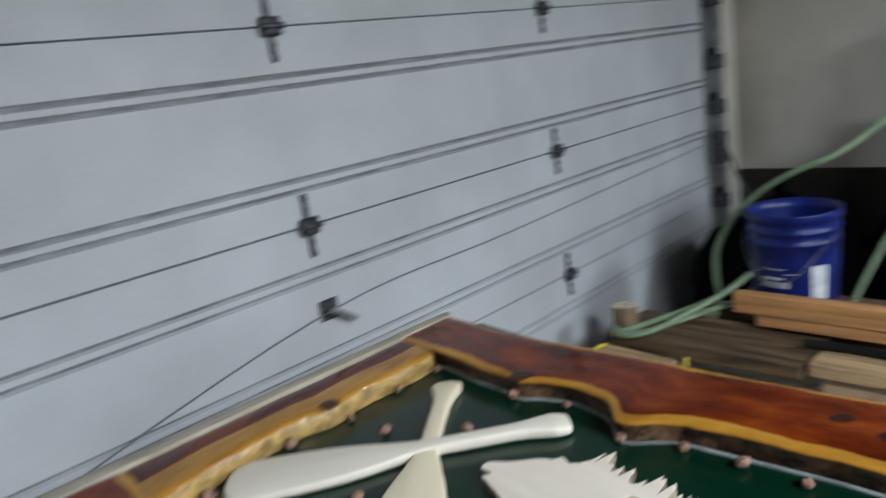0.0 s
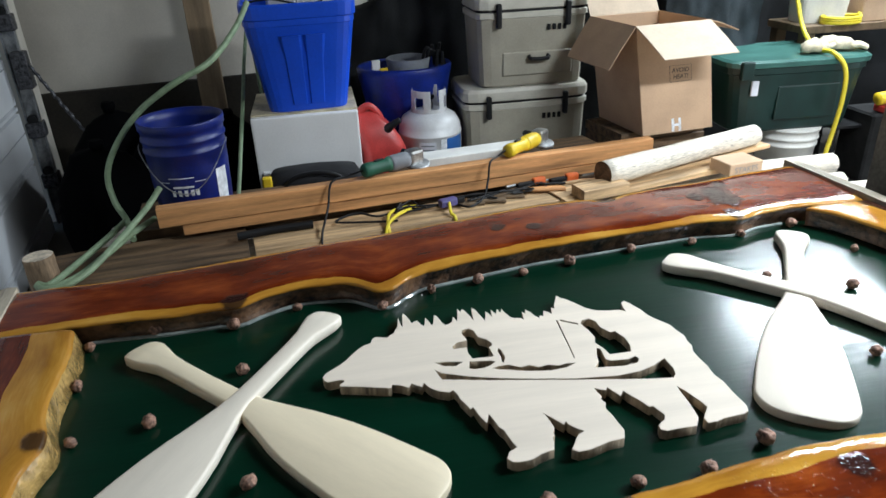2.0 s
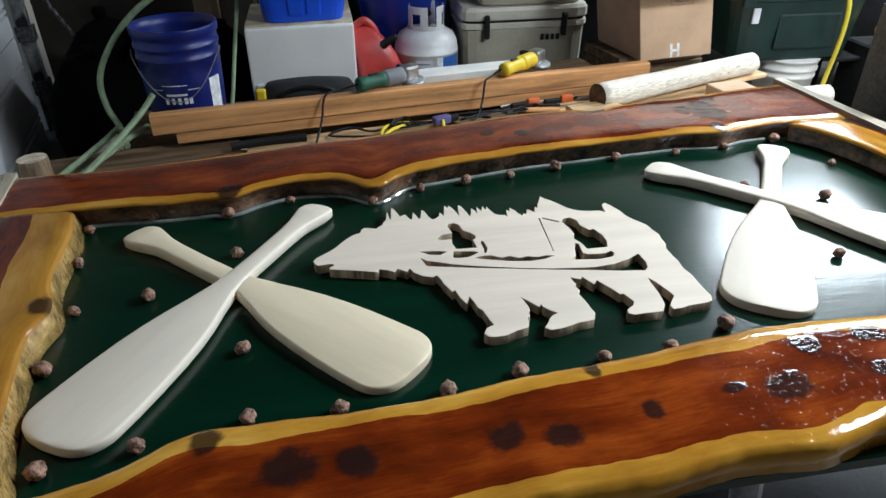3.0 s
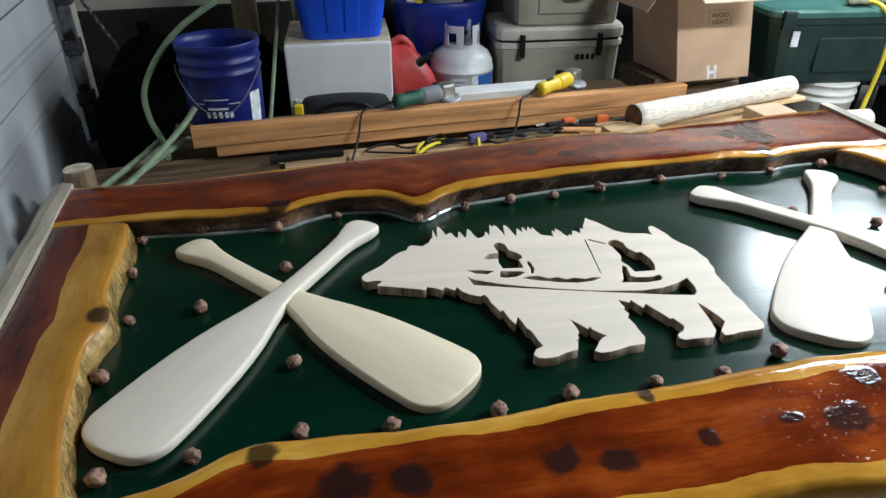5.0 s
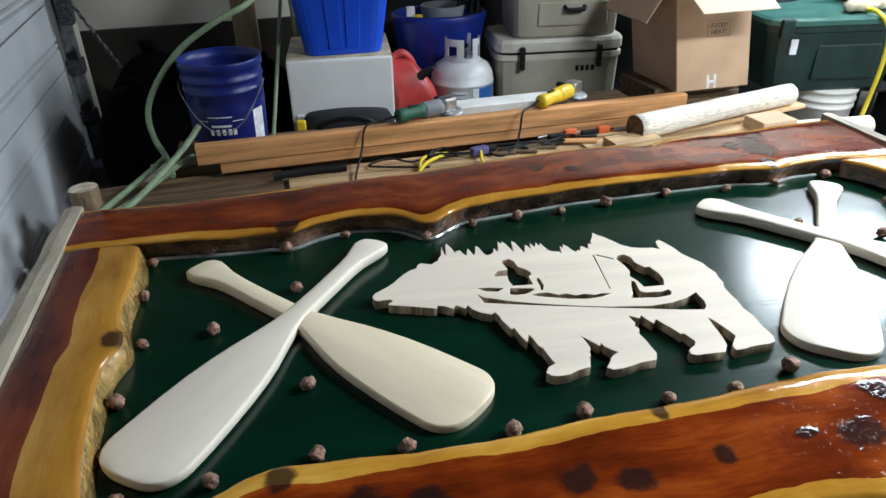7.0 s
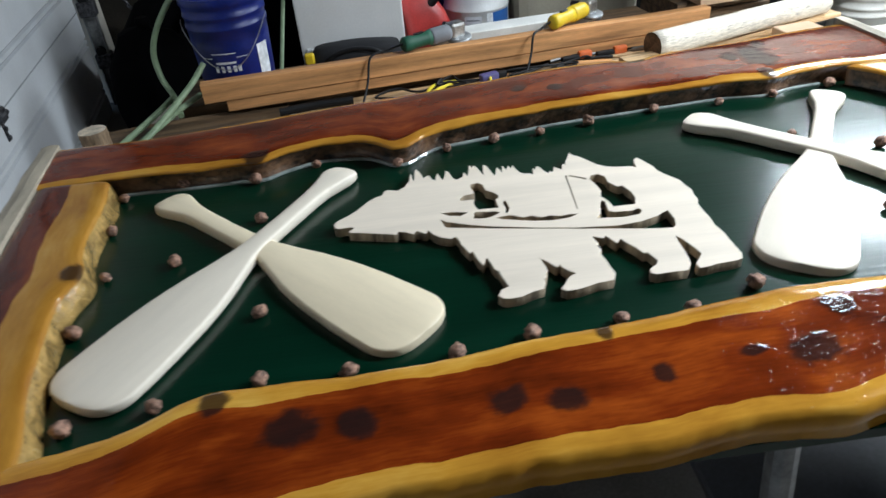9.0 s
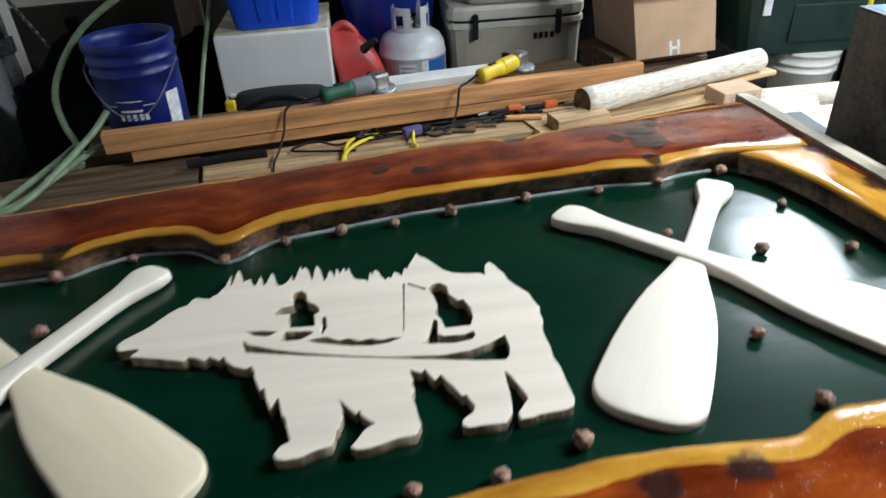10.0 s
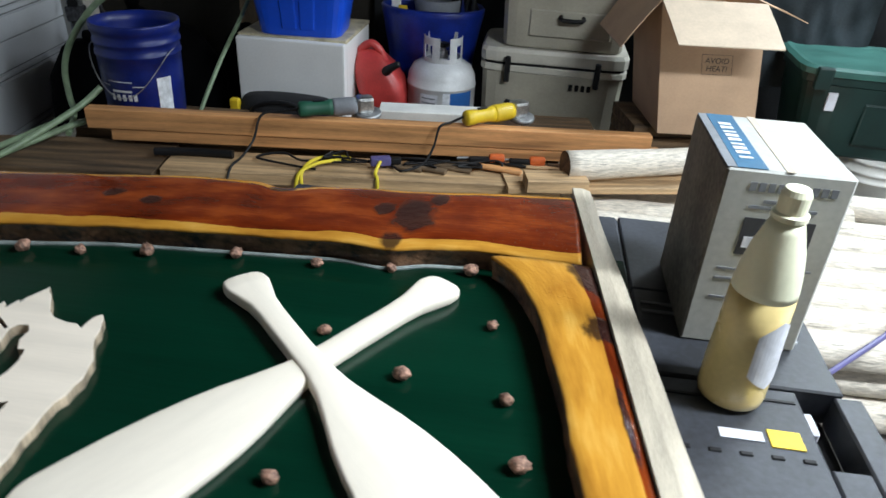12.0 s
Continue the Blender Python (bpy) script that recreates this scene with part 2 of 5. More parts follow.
M_stump = mat("weathered_post_wood", (0.30, 0.20, 0.12), 0.8, var=0.4, scale=20, bump=0.6, stretch=(0.3, 2, 2))
M_cuttop = mat("pale_cut_end", (0.68, 0.58, 0.45), 0.8, var=0.3, scale=30, bump=0.5)
M_post = mat("brown_board", (0.155, 0.10, 0.055), 0.8, var=0.3, scale=4, bump=0.3, stretch=(6, 6, 0.6))
M_upright = mat("tan_rough_board", (0.25, 0.175, 0.105), 0.8, var=0.3, scale=4, bump=0.3, stretch=(0.6, 6, 6))
M_grime = mat("dark_clutter", (0.012, 0.012, 0.012), 0.8, spec=0.25, var=0.5, scale=14, bump=0.6)
M_orange = mat("orange_plastic", (0.65, 0.13, 0.03), 0.45)
M_purple = mat("violet_plastic", (0.10, 0.09, 0.24), 0.45)
M_glove = mat("cream_leather", (0.62, 0.53, 0.38), 0.85, var=0.25, scale=20, bump=0.6)
M_resin = mat("amber_resin", (0.80, 0.62, 0.27), 0.25, var=0.1, coat=0.4)
M_bottle = mat("milky_plastic", (0.82, 0.81, 0.60), 0.35, var=0.06)
M_label = mat("paper_label", (0.66, 0.67, 0.72), 0.6, var=0.15, scale=20)
M_ink = mat("black_print", (0.04, 0.04, 0.045), 0.7)
M_inkgrey = mat("grey_print", (0.20, 0.21, 0.23), 0.7)
M_inkblue = mat("blue_print", (0.03, 0.125, 0.23), 0.5)
M_whiteprint = mat("white_print", (0.75, 0.77, 0.80), 0.5, var=0.2, scale=40)
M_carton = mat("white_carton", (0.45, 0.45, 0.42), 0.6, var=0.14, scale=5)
# Mottled carton white with the shade of its left face in the colour.
M_cartonshade = mat("shaded_carton_side", (0.21, 0.195, 0.165), 0.65, var=0.45, scale=6)
M_tape = mat("clear_tape", (0.60, 0.52, 0.42), 0.2, var=0.1)


# ---------- mesh helpers ----------
def mesh_of(bm, name, material, smooth=False):
    me = bpy.data.meshes.new(name)
    bm.normal_update()
    bm.to_mesh(me)
    bm.free()
    for mm in material if isinstance(material, (list, tuple)) else [material]:
        me.materials.append(mm)
    if smooth:
        for p in me.polygons:
            p.use_smooth = True
    return me


def part(name, bm, material, parent, label="", smooth=False, m=None):
    ob = new(name, mesh_of(bm, name, material, smooth))
    if m is not None:
        ob.matrix_basis = m
    ob.parent = parent
    return tagged(ob, label) if label else ob


def solo(name, bm, material, label, category, m=None, group="", kind="", smooth=False):
    ob = new(name, mesh_of(bm, name, material, smooth))
    if m is not None:
        ob.matrix_basis = m
    return tagged(ob, label, category, group, kind)


def thing(name, m, label, category, group="", kind=""):
    ob = new(name)
    ob.empty_display_size = 0.05
    ob.matrix_basis = m
    return tagged(ob, label, category, group, kind)


def box(x0, x1, y0, y1, z0, z1, bevel=0.0, seg=2, bm=None):
    own = bmesh.new()
    bmesh.ops.create_cube(own, size=1)
    for v in own.verts:
        v.co = Vector(((x0 + x1) / 2 + v.co.x * (x1 - x0), (y0 + y1) / 2 + v.co.y * (y1 - y0), (z0 + z1) / 2 + v.co.z * (z1 - z0)))
    if bevel:
        bmesh.ops.bevel(own, geom=list(own.edges), offset=bevel, segments=seg, affect="EDGES", profile=0.6)
    return join(bm, own) if bm else own


def join(a, b):
    me = bpy.data.meshes.new("tmp")
    b.to_mesh(me)
    b.free()
    a.from_mesh(me)
    bpy.data.meshes.remove(me)
    return a


def lathe(profile, n=32, sx=1.0, sy=1.0, power=2.0):
    """Rings of (radius, z), closed at the ends; power over 2 squares the plan."""
    bm = bmesh.new()
    rings = []
    for r, z in profile:
        ring = []
        for i in range(n):
            a = 2 * math.pi * i / n
            c, s = math.cos(a), math.sin(a)
            k = (abs(c) ** power + abs(s) ** power) ** (-1 / power)
            ring.append(bm.verts.new((r * k * c * sx, r * k * s * sy, z)))
        rings.append(ring)
    for a, b in zip(rings, rings[1:]):
        for i in range(n):
            bm.faces.new((a[i], a[(i + 1) % n], b[(i + 1) % n], b[i]))
    bm.faces.new(rings[0][::-1])
    bm.faces.new(rings[-1])
    return bm


def smooth_path(pts, sub=8):
    pts = [Vector(p) for p in pts]
    out = []
    for i in range(len(pts) - 1):
        p0, p1, p2, p3 = pts[max(0, i - 1)], pts[i], pts[i + 1], pts[min(len(pts) - 1, i + 2)]
        for k in range(sub):
            t = k / sub
            out.append(0.5 * ((2 * p1) + (p2 - p0) * t + (2 * p0 - 5 * p1 + 4 * p2 - p3) * t * t + (3 * p1 - p0 - 3 * p2 + p3) * t ** 3))
    return out + [pts[-1]]


def tube(pts, r, n=8, sub=8, bm=None):
    own = bmesh.new()
    path = smooth_path(pts, sub) if sub > 1 else [Vector(p) for p in pts]
    rings = []
    side = Vector((0.3, 0.5, 1)).normalized()
    for i, p in enumerate(path):
        d = (path[min(i + 1, len(path) - 1)] - path[max(i - 1, 0)]).normalized()
        u = d.cross(side)
        u = (u if u.length > 1e-4 else d.cross(Vector((1, 0, 0)))).normalized()
        w = u.cross(d)
        side = w
        rad = r(i / (len(path) - 1)) if callable(r) else r
        rings.append([own.verts.new(p + (u * math.cos(a) + w * math.sin(a)) * rad) for a in [2 * math.pi * k / n for k in range(n)]])
    for a, b in zip(rings, rings[1:]):
        for i in range(n):
            own.faces.new((a[i], a[(i + 1) % n], b[(i + 1) % n], b[i]))
    own.faces.new(rings[0][::-1])
    own.faces.new(rings[-1])
    bmesh.ops.recalc_face_normals(own, faces=list(own.faces))
    return join(bm, own) if bm else own


def outline_mesh(name, loops, depth, bevel, material):
    """A flat board cut to an outline, with holes: loops of (x, y), extruded to the depth."""
    cu = bpy.data.curves.new(name, "CURVE")
    cu.dimensions, cu.fill_mode, cu.extrude, cu.bevel_depth, cu.bevel_resolution = "2D", "BOTH", depth / 2 - bevel, bevel, 1
    for loop in loops:
        sp = cu.splines.new("POLY")
        sp.points.add(len(loop) - 1)
        for q, (x, y) in zip(sp.points, loop):
            q.co = (x, y, 0, 1)
        sp.use_cyclic_u = True
    tmp = bpy.data.objects.new(name, cu)
    scene.collection.objects.link(tmp)
    me = bpy.data.meshes.new_from_object(tmp.evaluated_get(bpy.context.evaluated_depsgraph_get()))
    bpy.data.objects.remove(tmp)
    bpy.data.curves.remove(cu)
    bm = bmesh.new()
    bm.from_mesh(me)
    bmesh.ops.remove_doubles(bm, verts=list(bm.verts), dist=0.00002)
    bm.to_mesh(me)
    bm.free()
    me.materials.clear()
    me.materials.append(material)
    me.name = name
    return me


def lettering(name, text, size, material, parent, m, label=""):
    cu = bpy.data.curves.new(name, "FONT")
    cu.body, cu.size, cu.align_x, cu.align_y, cu.extrude = text, size, "CENTER", "CENTER", 0.0004
    tmp = bpy.data.objects.new(name, cu)
    scene.collection.objects.link(tmp)
    me = bpy.data.meshes.new_from_object(tmp.evaluated_get(bpy.context.evaluated_depsgraph_get()))
    bpy.data.objects.remove(tmp)
    me.materials.clear()
    me.materials.append(material)
    ob = new(name, me)
    ob.parent, ob.matrix_basis = parent, m
    return tagged(ob, label) if label else ob


def lerp(table, x):
    xs, ys = [a for a, _ in table], [b for _, b in table]
    return float(np.interp(x, xs, ys))


def soft(table, x, w=0.016):
    """lerp, with its corners rounded over a stretch of w."""
    return sum(lerp(table, x + d * w) for d in (-1, -0.5, 0, 0.5, 1)) / 5


# ---------- the room ----------
# The walls stand 7.7 degrees round from the table's axes; ROOM has its origin on the door plane, x across the room, y along the door.
ROOM = pose(-1.26, 1.22, 0, 0, 0, 7.7)
BACK_V, EAST_U, SOUTH_V, TOP = 1.64, 6.0, -4.4, 2.6
solo("floor", box(-0.2, EAST_U + 0.2, SOUTH_V - 0.2, BACK_V + 0.2, -0.12, 0), M_floor, "stained grey concrete garage floor", "floor", ROOM, kind="structure")
solo("ceiling", box(-0.2, EAST_U + 0.2, SOUTH_V - 0.2, BACK_V + 0.2, TOP, TOP + 0.1), M_ceil, "plain unseen garage ceiling darkened to cut bounce light", "ceiling", ROOM, kind="structure")
solo("wall_north", box(-0.2, EAST_U + 0.2, BACK_V, BACK_V + 0.12, 0, TOP), M_wall, "cream painted garage wall with grease marks", "wall", ROOM, kind="structure")
# South and east walls are out of view, dark to keep bounce low.
solo("wall_south", box(-0.2, EAST_U + 0.2, SOUTH_V - 0.12, SOUTH_V, 0, TOP), M_walldark, "unseen garage wall darkened to cut bounce light", "wall", ROOM, kind="structure")
solo("wall_west", box(-0.2, -0.08, 1.54, BACK_V, 0, TOP, bm=box(-0.2, -0.08, SOUTH_V, 1.54, 2.12, TOP)), M_wall, "cream wall round the garage door", "wall", ROOM, kind="structure")
e = box(EAST_U, EAST_U + 0.12, -0.3, BACK_V, 0, TOP)
box(EAST_U, EAST_U + 0.12, SOUTH_V, -3.5, 0, TOP, bm=e)
box(EAST_U, EAST_U + 0.12, -3.5, -0.3, 2.36, TOP, bm=e)
solo("wall_east", e, M_walldark, "unseen wall with a wide open doorway, darkened to cut bounce light", "wall", ROOM, kind="structure")
solo("ground", box(EAST_U + 0.2, 60, -40, 40, -0.14, -0.02), M_floor, "pale driveway outside the open doorway", "ground", ROOM, kind="structure")

# garage door
gd = thing("garage_door", ROOM, "closed white sectional garage door with grooved steel panels", "garage door")
JOINTS = [0.0, 0.497, 0.990, 1.512, 2.05]
for z0, z1 in zip(JOINTS, JOINTS[1:]):
    prof = [z0 + 0.003]
    for c in (z0 + 0.115, z1 - 0.135):
        for d in (-0.017, 0.012):
            prof += [c + d - 0.0075, c + d - 0.0035, c + d + 0.0035, c + d + 0.0075]
    prof.append(z1 - 0.003)
    bm = bmesh.new()
    xs = [0.0] + [0.0, -0.013, -0.013, 0.0] * 4 + [0.0]
    rows = [[bm.verts.new((x, y, z)) for y in (-4.3, 1.27)] for x, z in zip(xs, prof)]
    back = [[bm.verts.new((-0.045, y, z)) for y in (-4.3, 1.27)] for z in (prof[0], prof[-1])]
    for a, b in zip(rows, rows[1:]):
        f = bm.faces.new((a[0], a[1], b[1], b[0]))
        # The recessed groove floors take the painted shade.
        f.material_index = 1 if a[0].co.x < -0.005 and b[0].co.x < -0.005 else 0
    bm.faces.new((back[0][0], back[0][1], rows[0][1], rows[0][0]))
    bm.faces.new((rows[-1][0], rows[-1][1], back[1][1], back[1][0]))
    bm.faces.new((back[1][0], back[1][1], back[0][1], back[0][0]))
    bmesh.ops.recalc_face_normals(bm, faces=list(bm.faces))
    part("panel", bm, [M_door, M_grooveshade], gd)


def hinge_mesh():
    bm = box(0.0, 0.004, -0.026, 0.026, -0.088, 0.088, 0.0015, 1)
    for v in bm.verts:
        v.co.y *= 1.0 - 0.66 * min(1, abs(v.co.z) / 0.088)
    box(0.002, 0.020, -0.030, 0.030, -0.024, 0.024, 0.006, 1, bm=bm)
    join(bm, tube([(0.016, -0.034, 0), (0.016, 0.034, 0)], 0.009, 10, 1))
    for z in (-0.076, -0.045, 0.045, 0.076):
        join(bm, tube([(0.003, 0, z), (0.010, 0, z)], 0.008, 8, 1))
    return bm


hm = mesh_of(hinge_mesh(), "hinge", M_hinge)
for y in (-2.276, -1.138, 0.0):
    for z in JOINTS[1:4]:
        h = new("hinge", hm)
        h.parent, h.matrix_basis = gd, pose(0.001, y, z)
        if (y, z) == (0.0, JOINTS[1]):
            tagged(h, "dull grey steel hinge")
lock = box(0, 0.006, -0.03, 0.03, -0.03, 0.03, 0.002, 1)
join(lock, tube([(0.004, 0, 0), (0.026, 0, 0)], 0.011, 12, 1))
lk = part("lock", lock, M_hinge, gd, "square dark lock plate", m=pose(0.001, -1.125, 0.745))
part("handle", box(-0.003, 0.005, -0.009, 0.085, -0.009, 0.009, 0.003, 2), M_steel, lk, "steel turn handle", m=pose(0.026, 0, 0, -35))
part("cord", tube([(0.012, -3.2, 0.30), (0.012, -2.2, 0.52), (0.014, -1.14, 0.74), (0.012, -0.3, 0.76), (0.012, 1.2, 0.80)], 0.0022, 6, 6), M_inkgrey, gd, "thin grey lock cable")

tr = thing("door_track", ROOM @ pose(0.04, 1.33, 0), "galvanised steel door track with rollers and brackets", "door track")
part("rail", box(-0.03, 0.03, -0.004, 0.004, 0.02, 2.1, bm=box(-0.03, -0.024, -0.03, 0.0, 0.02, 2.1, bm=box(0.024, 0.03, -0.03, 0.0, 0.02, 2.1))), M_steel, tr)
for z in (0.25, 0.5, 0.98, 1.2, 1.5, 1.9):
    part("bracket", box(-0.035, 0.04, -0.05, 0.02, z - 0.035, z + 0.035, 0.004, 1), M_hinge, tr)
    part("roller", lathe([(0.01, -0.012), (0.022, -0.01), (0.022, 0.01), (0.01, 0.012)], 14), M_black, tr, m=pose(0.0, -0.035, z + 0.05, 90))
solo("door_jamb", box(-0.08, 0.05, 1.40, 1.54, 0, 2.12, 0.004), M_wall, "pale painted wooden door jamb", "door jamb", ROOM, kind="structure")

# ---------- the table top ----------
PANEL_Z, RAIL_Z = 0.788, 0.825
FAR_IN = [(-0.56, -0.012), (-0.4, 0.0), (-0.32, -0.004), (-0.232, 0.0), (-0.208, -0.012), (-0.185, 0.014), (-0.12, 0.040), (-0.04, 0.031), (0.008, -0.018), (0.03, 0.008), (0.065, 0.037), (0.265, 0.077), (0.48, 0.097), (0.59, 0.106), (0.655, 0.095), (0.70, 0.116), (0.78, 0.124), (0.95, 0.115)]
FAR_OUT = [(-0.56, 0.130), (-0.4, 0.133), (-0.12, 0.180), (0.09, 0.212), (0.32, 0.258), (0.42, 0.262), (0.46, 0.240), (0.51, 0.268), (0.69, 0.289), (0.95, 0.333)]
NEAR_IN = [(-0.50, -0.565), (-0.36, -0.545), (-0.297, -0.532), (-0.257, -0.519), (-0.216, -0.492), (-0.19, -0.485), (-0.07, -0.487), (0.013, -0.484), (0.10, -0.472), (0.195, -0.462), (0.265, -0.457), (0.36, -0.444), (0.391, -0.436), (0.461, -0.438), (0.51, -0.442), (0.56, -0.446), (0.58, -0.441), (0.598, -0.424), (0.631, -0.413), (0.70, -0.418), (0.80, -0.430), (1.0, -0.43)]
NEAR_OUT = [(-0.50, -0.70), (-0.3, -0.665), (-0.1, -0.63), (0.1, -0.612), (0.2, -0.612), (0.28, -0.600), (0.37, -0.606), (0.43, -0.588), (0.51, -0.584), (0.7, -0.60), (1.0, -0.59)]
LEFT_IN = [(-0.60, -0.35), (-0.523, -0.362), (-0.446, -0.388), (-0.372, -0.401), (-0.30, -0.408), (-0.252, -0.396), (-0.20, -0.413), (-0.133, -0.421), (-0.06, -0.424), (-0.02, -0.434), (0.02, -0.436)]
LEFT_OUT = [(-0.70, -0.468), (0.14, -0.553)]
RIGHT_IN = [(-0.60, 0.945), (-0.45, 0.925), (-0.278, 0.902), (-0.1, 0.878), (0.004, 0.858), (0.06, 0.835), (0.09, 0.818), (0.13, 0.775), (0.16, 0.74)]
RIGHT_OUT = [(-0.7, 1.012), (-0.266, 0.968), (0.345, 0.905)]

frame_ob = thing("framed_table_top", pose(0, 0, 0), "glossy red cedar live-edge frame round a dark green panel", "table top")
bm = box(-0.545, 0.985, -0.60, 0.20, 0.772, PANEL_Z, 0.002, 1)
part("panel", bm, M_green, frame_ob, "dark green stained board")


def plank(name, inner, outer, s0, s1, material, side, along, n=150, jag=0.0016, seed=0, slope=0.012, bottom=None):
    """A live-edge plank on the panel. inner/outer: tables of the edge by the distance along; along: 'x' or 'y'."""
    bm = bmesh.new()
    uvl = bm.loops.layers.uv.new("UVMap")
    bot = PANEL_Z if bottom is None else bottom
    across = [0.0, 0.03, 0.10, 0.22, 0.36, 0.5, 0.64, 0.78, 0.90, 0.97, 1.0]
    rows, uvs = [], {}
    for i in range(n + 1):
        s = s0 + (s1 - s0) * i / n
        j = noise.noise(Vector((s * 14, seed, 0.3))) * jag * 2.2 + noise.noise(Vector((s * 55, seed, 4))) * jag
        k = noise.noise(Vector((s * 11, seed + 9, 0.3))) * jag * 2.2 + noise.noise(Vector((s * 50, seed + 5, 4))) * jag
        a, b = soft(outer, s) + k, soft(inner, s) + j
        sg = 1 if b > a else -1
        row = []
        for f in across:
            h = RAIL_Z - 0.0035 * (abs(2 * f - 1) ** 10) + 0.0012 * noise.noise(Vector((s * 7, f * 2, seed)))
            row.append((a + (b - a) * f, h, f))
        dip = 0.5 + 0.5 * noise.noise(Vector((s * 9, seed, 7)))
        ends = [(b + sg * slope * 0.35 * dip, RAIL_Z - 0.0075, 1.02), (b + sg * slope * (0.6 + 0.5 * dip), bot + 0.002, 1.04), (b + sg * slope * 0.5, bot, 1.05)]
        starts = [(a - sg * 0.001, bot, -0.05), (a - sg * 0.006 * dip, RAIL_Z - 0.016, -0.02)]
        verts = []
        for w, h, f in starts + row + ends:
            v = bm.verts.new((s, w, h) if along == "x" else (w, s, h))
            uvs[v] = (s, f)
            verts.append(v)
        rows.append(verts)
    m = len(rows[0])
    for r0, r1 in zip(rows, rows[1:]):
        for q in range(m - 1):
            f = bm.faces.new((r0[q], r1[q], r1[q + 1], r0[q + 1]))
            f.smooth = True
            f.material_index = 1 if q >= m - 3 else 0
        bm.faces.new((r0[m - 1], r1[m - 1], r1[0], r0[0]))
    for r in (rows[0], rows[-1]):
        bm.faces.new(r)
    bmesh.ops.recalc_face_normals(bm, faces=list(bm.faces))
    for f in bm.faces:
        for l in f.loops:
            l[uvl].uv = uvs[l.vert]
    return part(name, bm, [material, side], frame_ob)


# Tone mixes plank colour with how much light reaches it: left least, near most.
C_far = cedar("cedar_far", 0.07, 0.885, 0.10, 1.3, tone=0.88, ripple=(0.82, 0.92), swell=0.5, spots=[(0.675, 0.50, 0.026, 0.22), (0.705, 0.18, 0.012, 0.09), (0.630, 0.40, 0.014, 0.09), (0.230, 0.42, 0.013, 0.07), (0.290, 0.55, 0.013, 0.06), (-0.215, 0.90, 0.016, 0.10), (0.655, 0.88, 0.012, 0.10), (0.460, 0.07, 0.018, 0.05)])
C_near = cedar("cedar_near", 0.13, 0.84, 0.08, 4.1, ripple=(0.30, 0.60), swell=0.85, tone=1.2, spots=[(-0.116, 0.60, 0.022, 0.12), (-0.057, 0.53, 0.016, 0.11), (0.078, 0.49, 0.016, 0.10), (0.132, 0.40, 0.015, 0.10), (0.228, 0.48, 0.009, 0.08), (0.372, 0.44, 0.026, 0.10), (0.425, 0.76, 0.016, 0.09), (0.318, 0.50, 0.013, 0.04), (0.490, 0.42, 0.020, 0.08), (0.508, 0.80, 0.018, 0.09), (-0.190, 0.90, 0.013, 0.08), (0.190, 0.93, 0.007, 0.07)])
C_left = cedar("cedar_left", -0.5, 0.50, 0.10, 7.7, tone=0.7, spots=[(-0.252, 0.95, 0.016, 0.11)])
C_right = cedar("cedar_right", -0.3, 0.20, 0.07, 2.9, ripple=(-0.02, 0.05), spots=[(-0.03, 0.18, 0.02, 0.22), (-0.17, 0.16, 0.05, 0.05), (0.09, 0.10, 0.04, 0.14)])
plank("rail", FAR_IN, FAR_OUT, -0.555, 0.915, C_far, M_bark, "x", 220, seed=1, slope=-0.016)
plank("rail", NEAR_IN, NEAR_OUT, -0.475, 0.985, C_near, M_bark, "x", 180, seed=2)
plank("rail", LEFT_IN, LEFT_OUT, -0.56, -0.012, C_left, M_barkpale, "y", 110, jag=0.0011, seed=3, slope=0.010)
plank("rail", RIGHT_IN, RIGHT_OUT, -0.435, 0.112, C_right, M_bark, "y", 90, seed=4, slope=-0.006)


def edge_strip(p, q, w0, w1):
    """A raw strip along an end of the frame from p to q, its width outwards along x."""
    bm = bmesh.new()
    n = 40
    rows = []
    for i in range(n + 1):
        f = i / n
        x, y = p[0] + (q[0] - p[0]) * f, p[1] + (q[1] - p[1]) * f
        w = (w0 + (w1 - w0) * f) * (1 + 0.1 * noise.noise(Vector((f * 9, w0 * 50, 0))))
        rows.append([bm.verts.new(c) for c in ((x, y, 0.775), (x, y, RAIL_Z + 0.004), (x + w * 0.5, y, RAIL_Z + 0.005), (x + w, y, RAIL_Z + 0.001), (x + w, y, 0.775))])
    for a, b in zip(rows, rows[1:]):
        for k in range(5):
            bm.faces.new((a[k], b[k], b[(k + 1) % 5], a[(k + 1) % 5]))
    for r in (rows[0], rows[-1]):
        bm.faces.new(r)
    bmesh.ops.recalc_face_normals(bm, faces=list(bm.faces))
    return bm


part("edge_strip", edge_strip((-0.556, 0.135), (-0.468, -0.69), -0.030, -0.036), M_strip, frame_ob, "raw pale sapwood strip")
part("edge_strip", edge_strip((0.908, 0.345), (0.996, -0.59), 0.027, 0.048), M_strip, frame_ob, "raw pale sapwood strip")


bead = [(x, soft(FAR_IN, x) + 0.004, PANEL_Z + 0.001) for x in [-0.42 + 0.02 * i for i in range(60)]]
part("resin_bead", tube(bead, 0.0032, 8, 2), M_bead, frame_ob, "clear glossy resin bead")
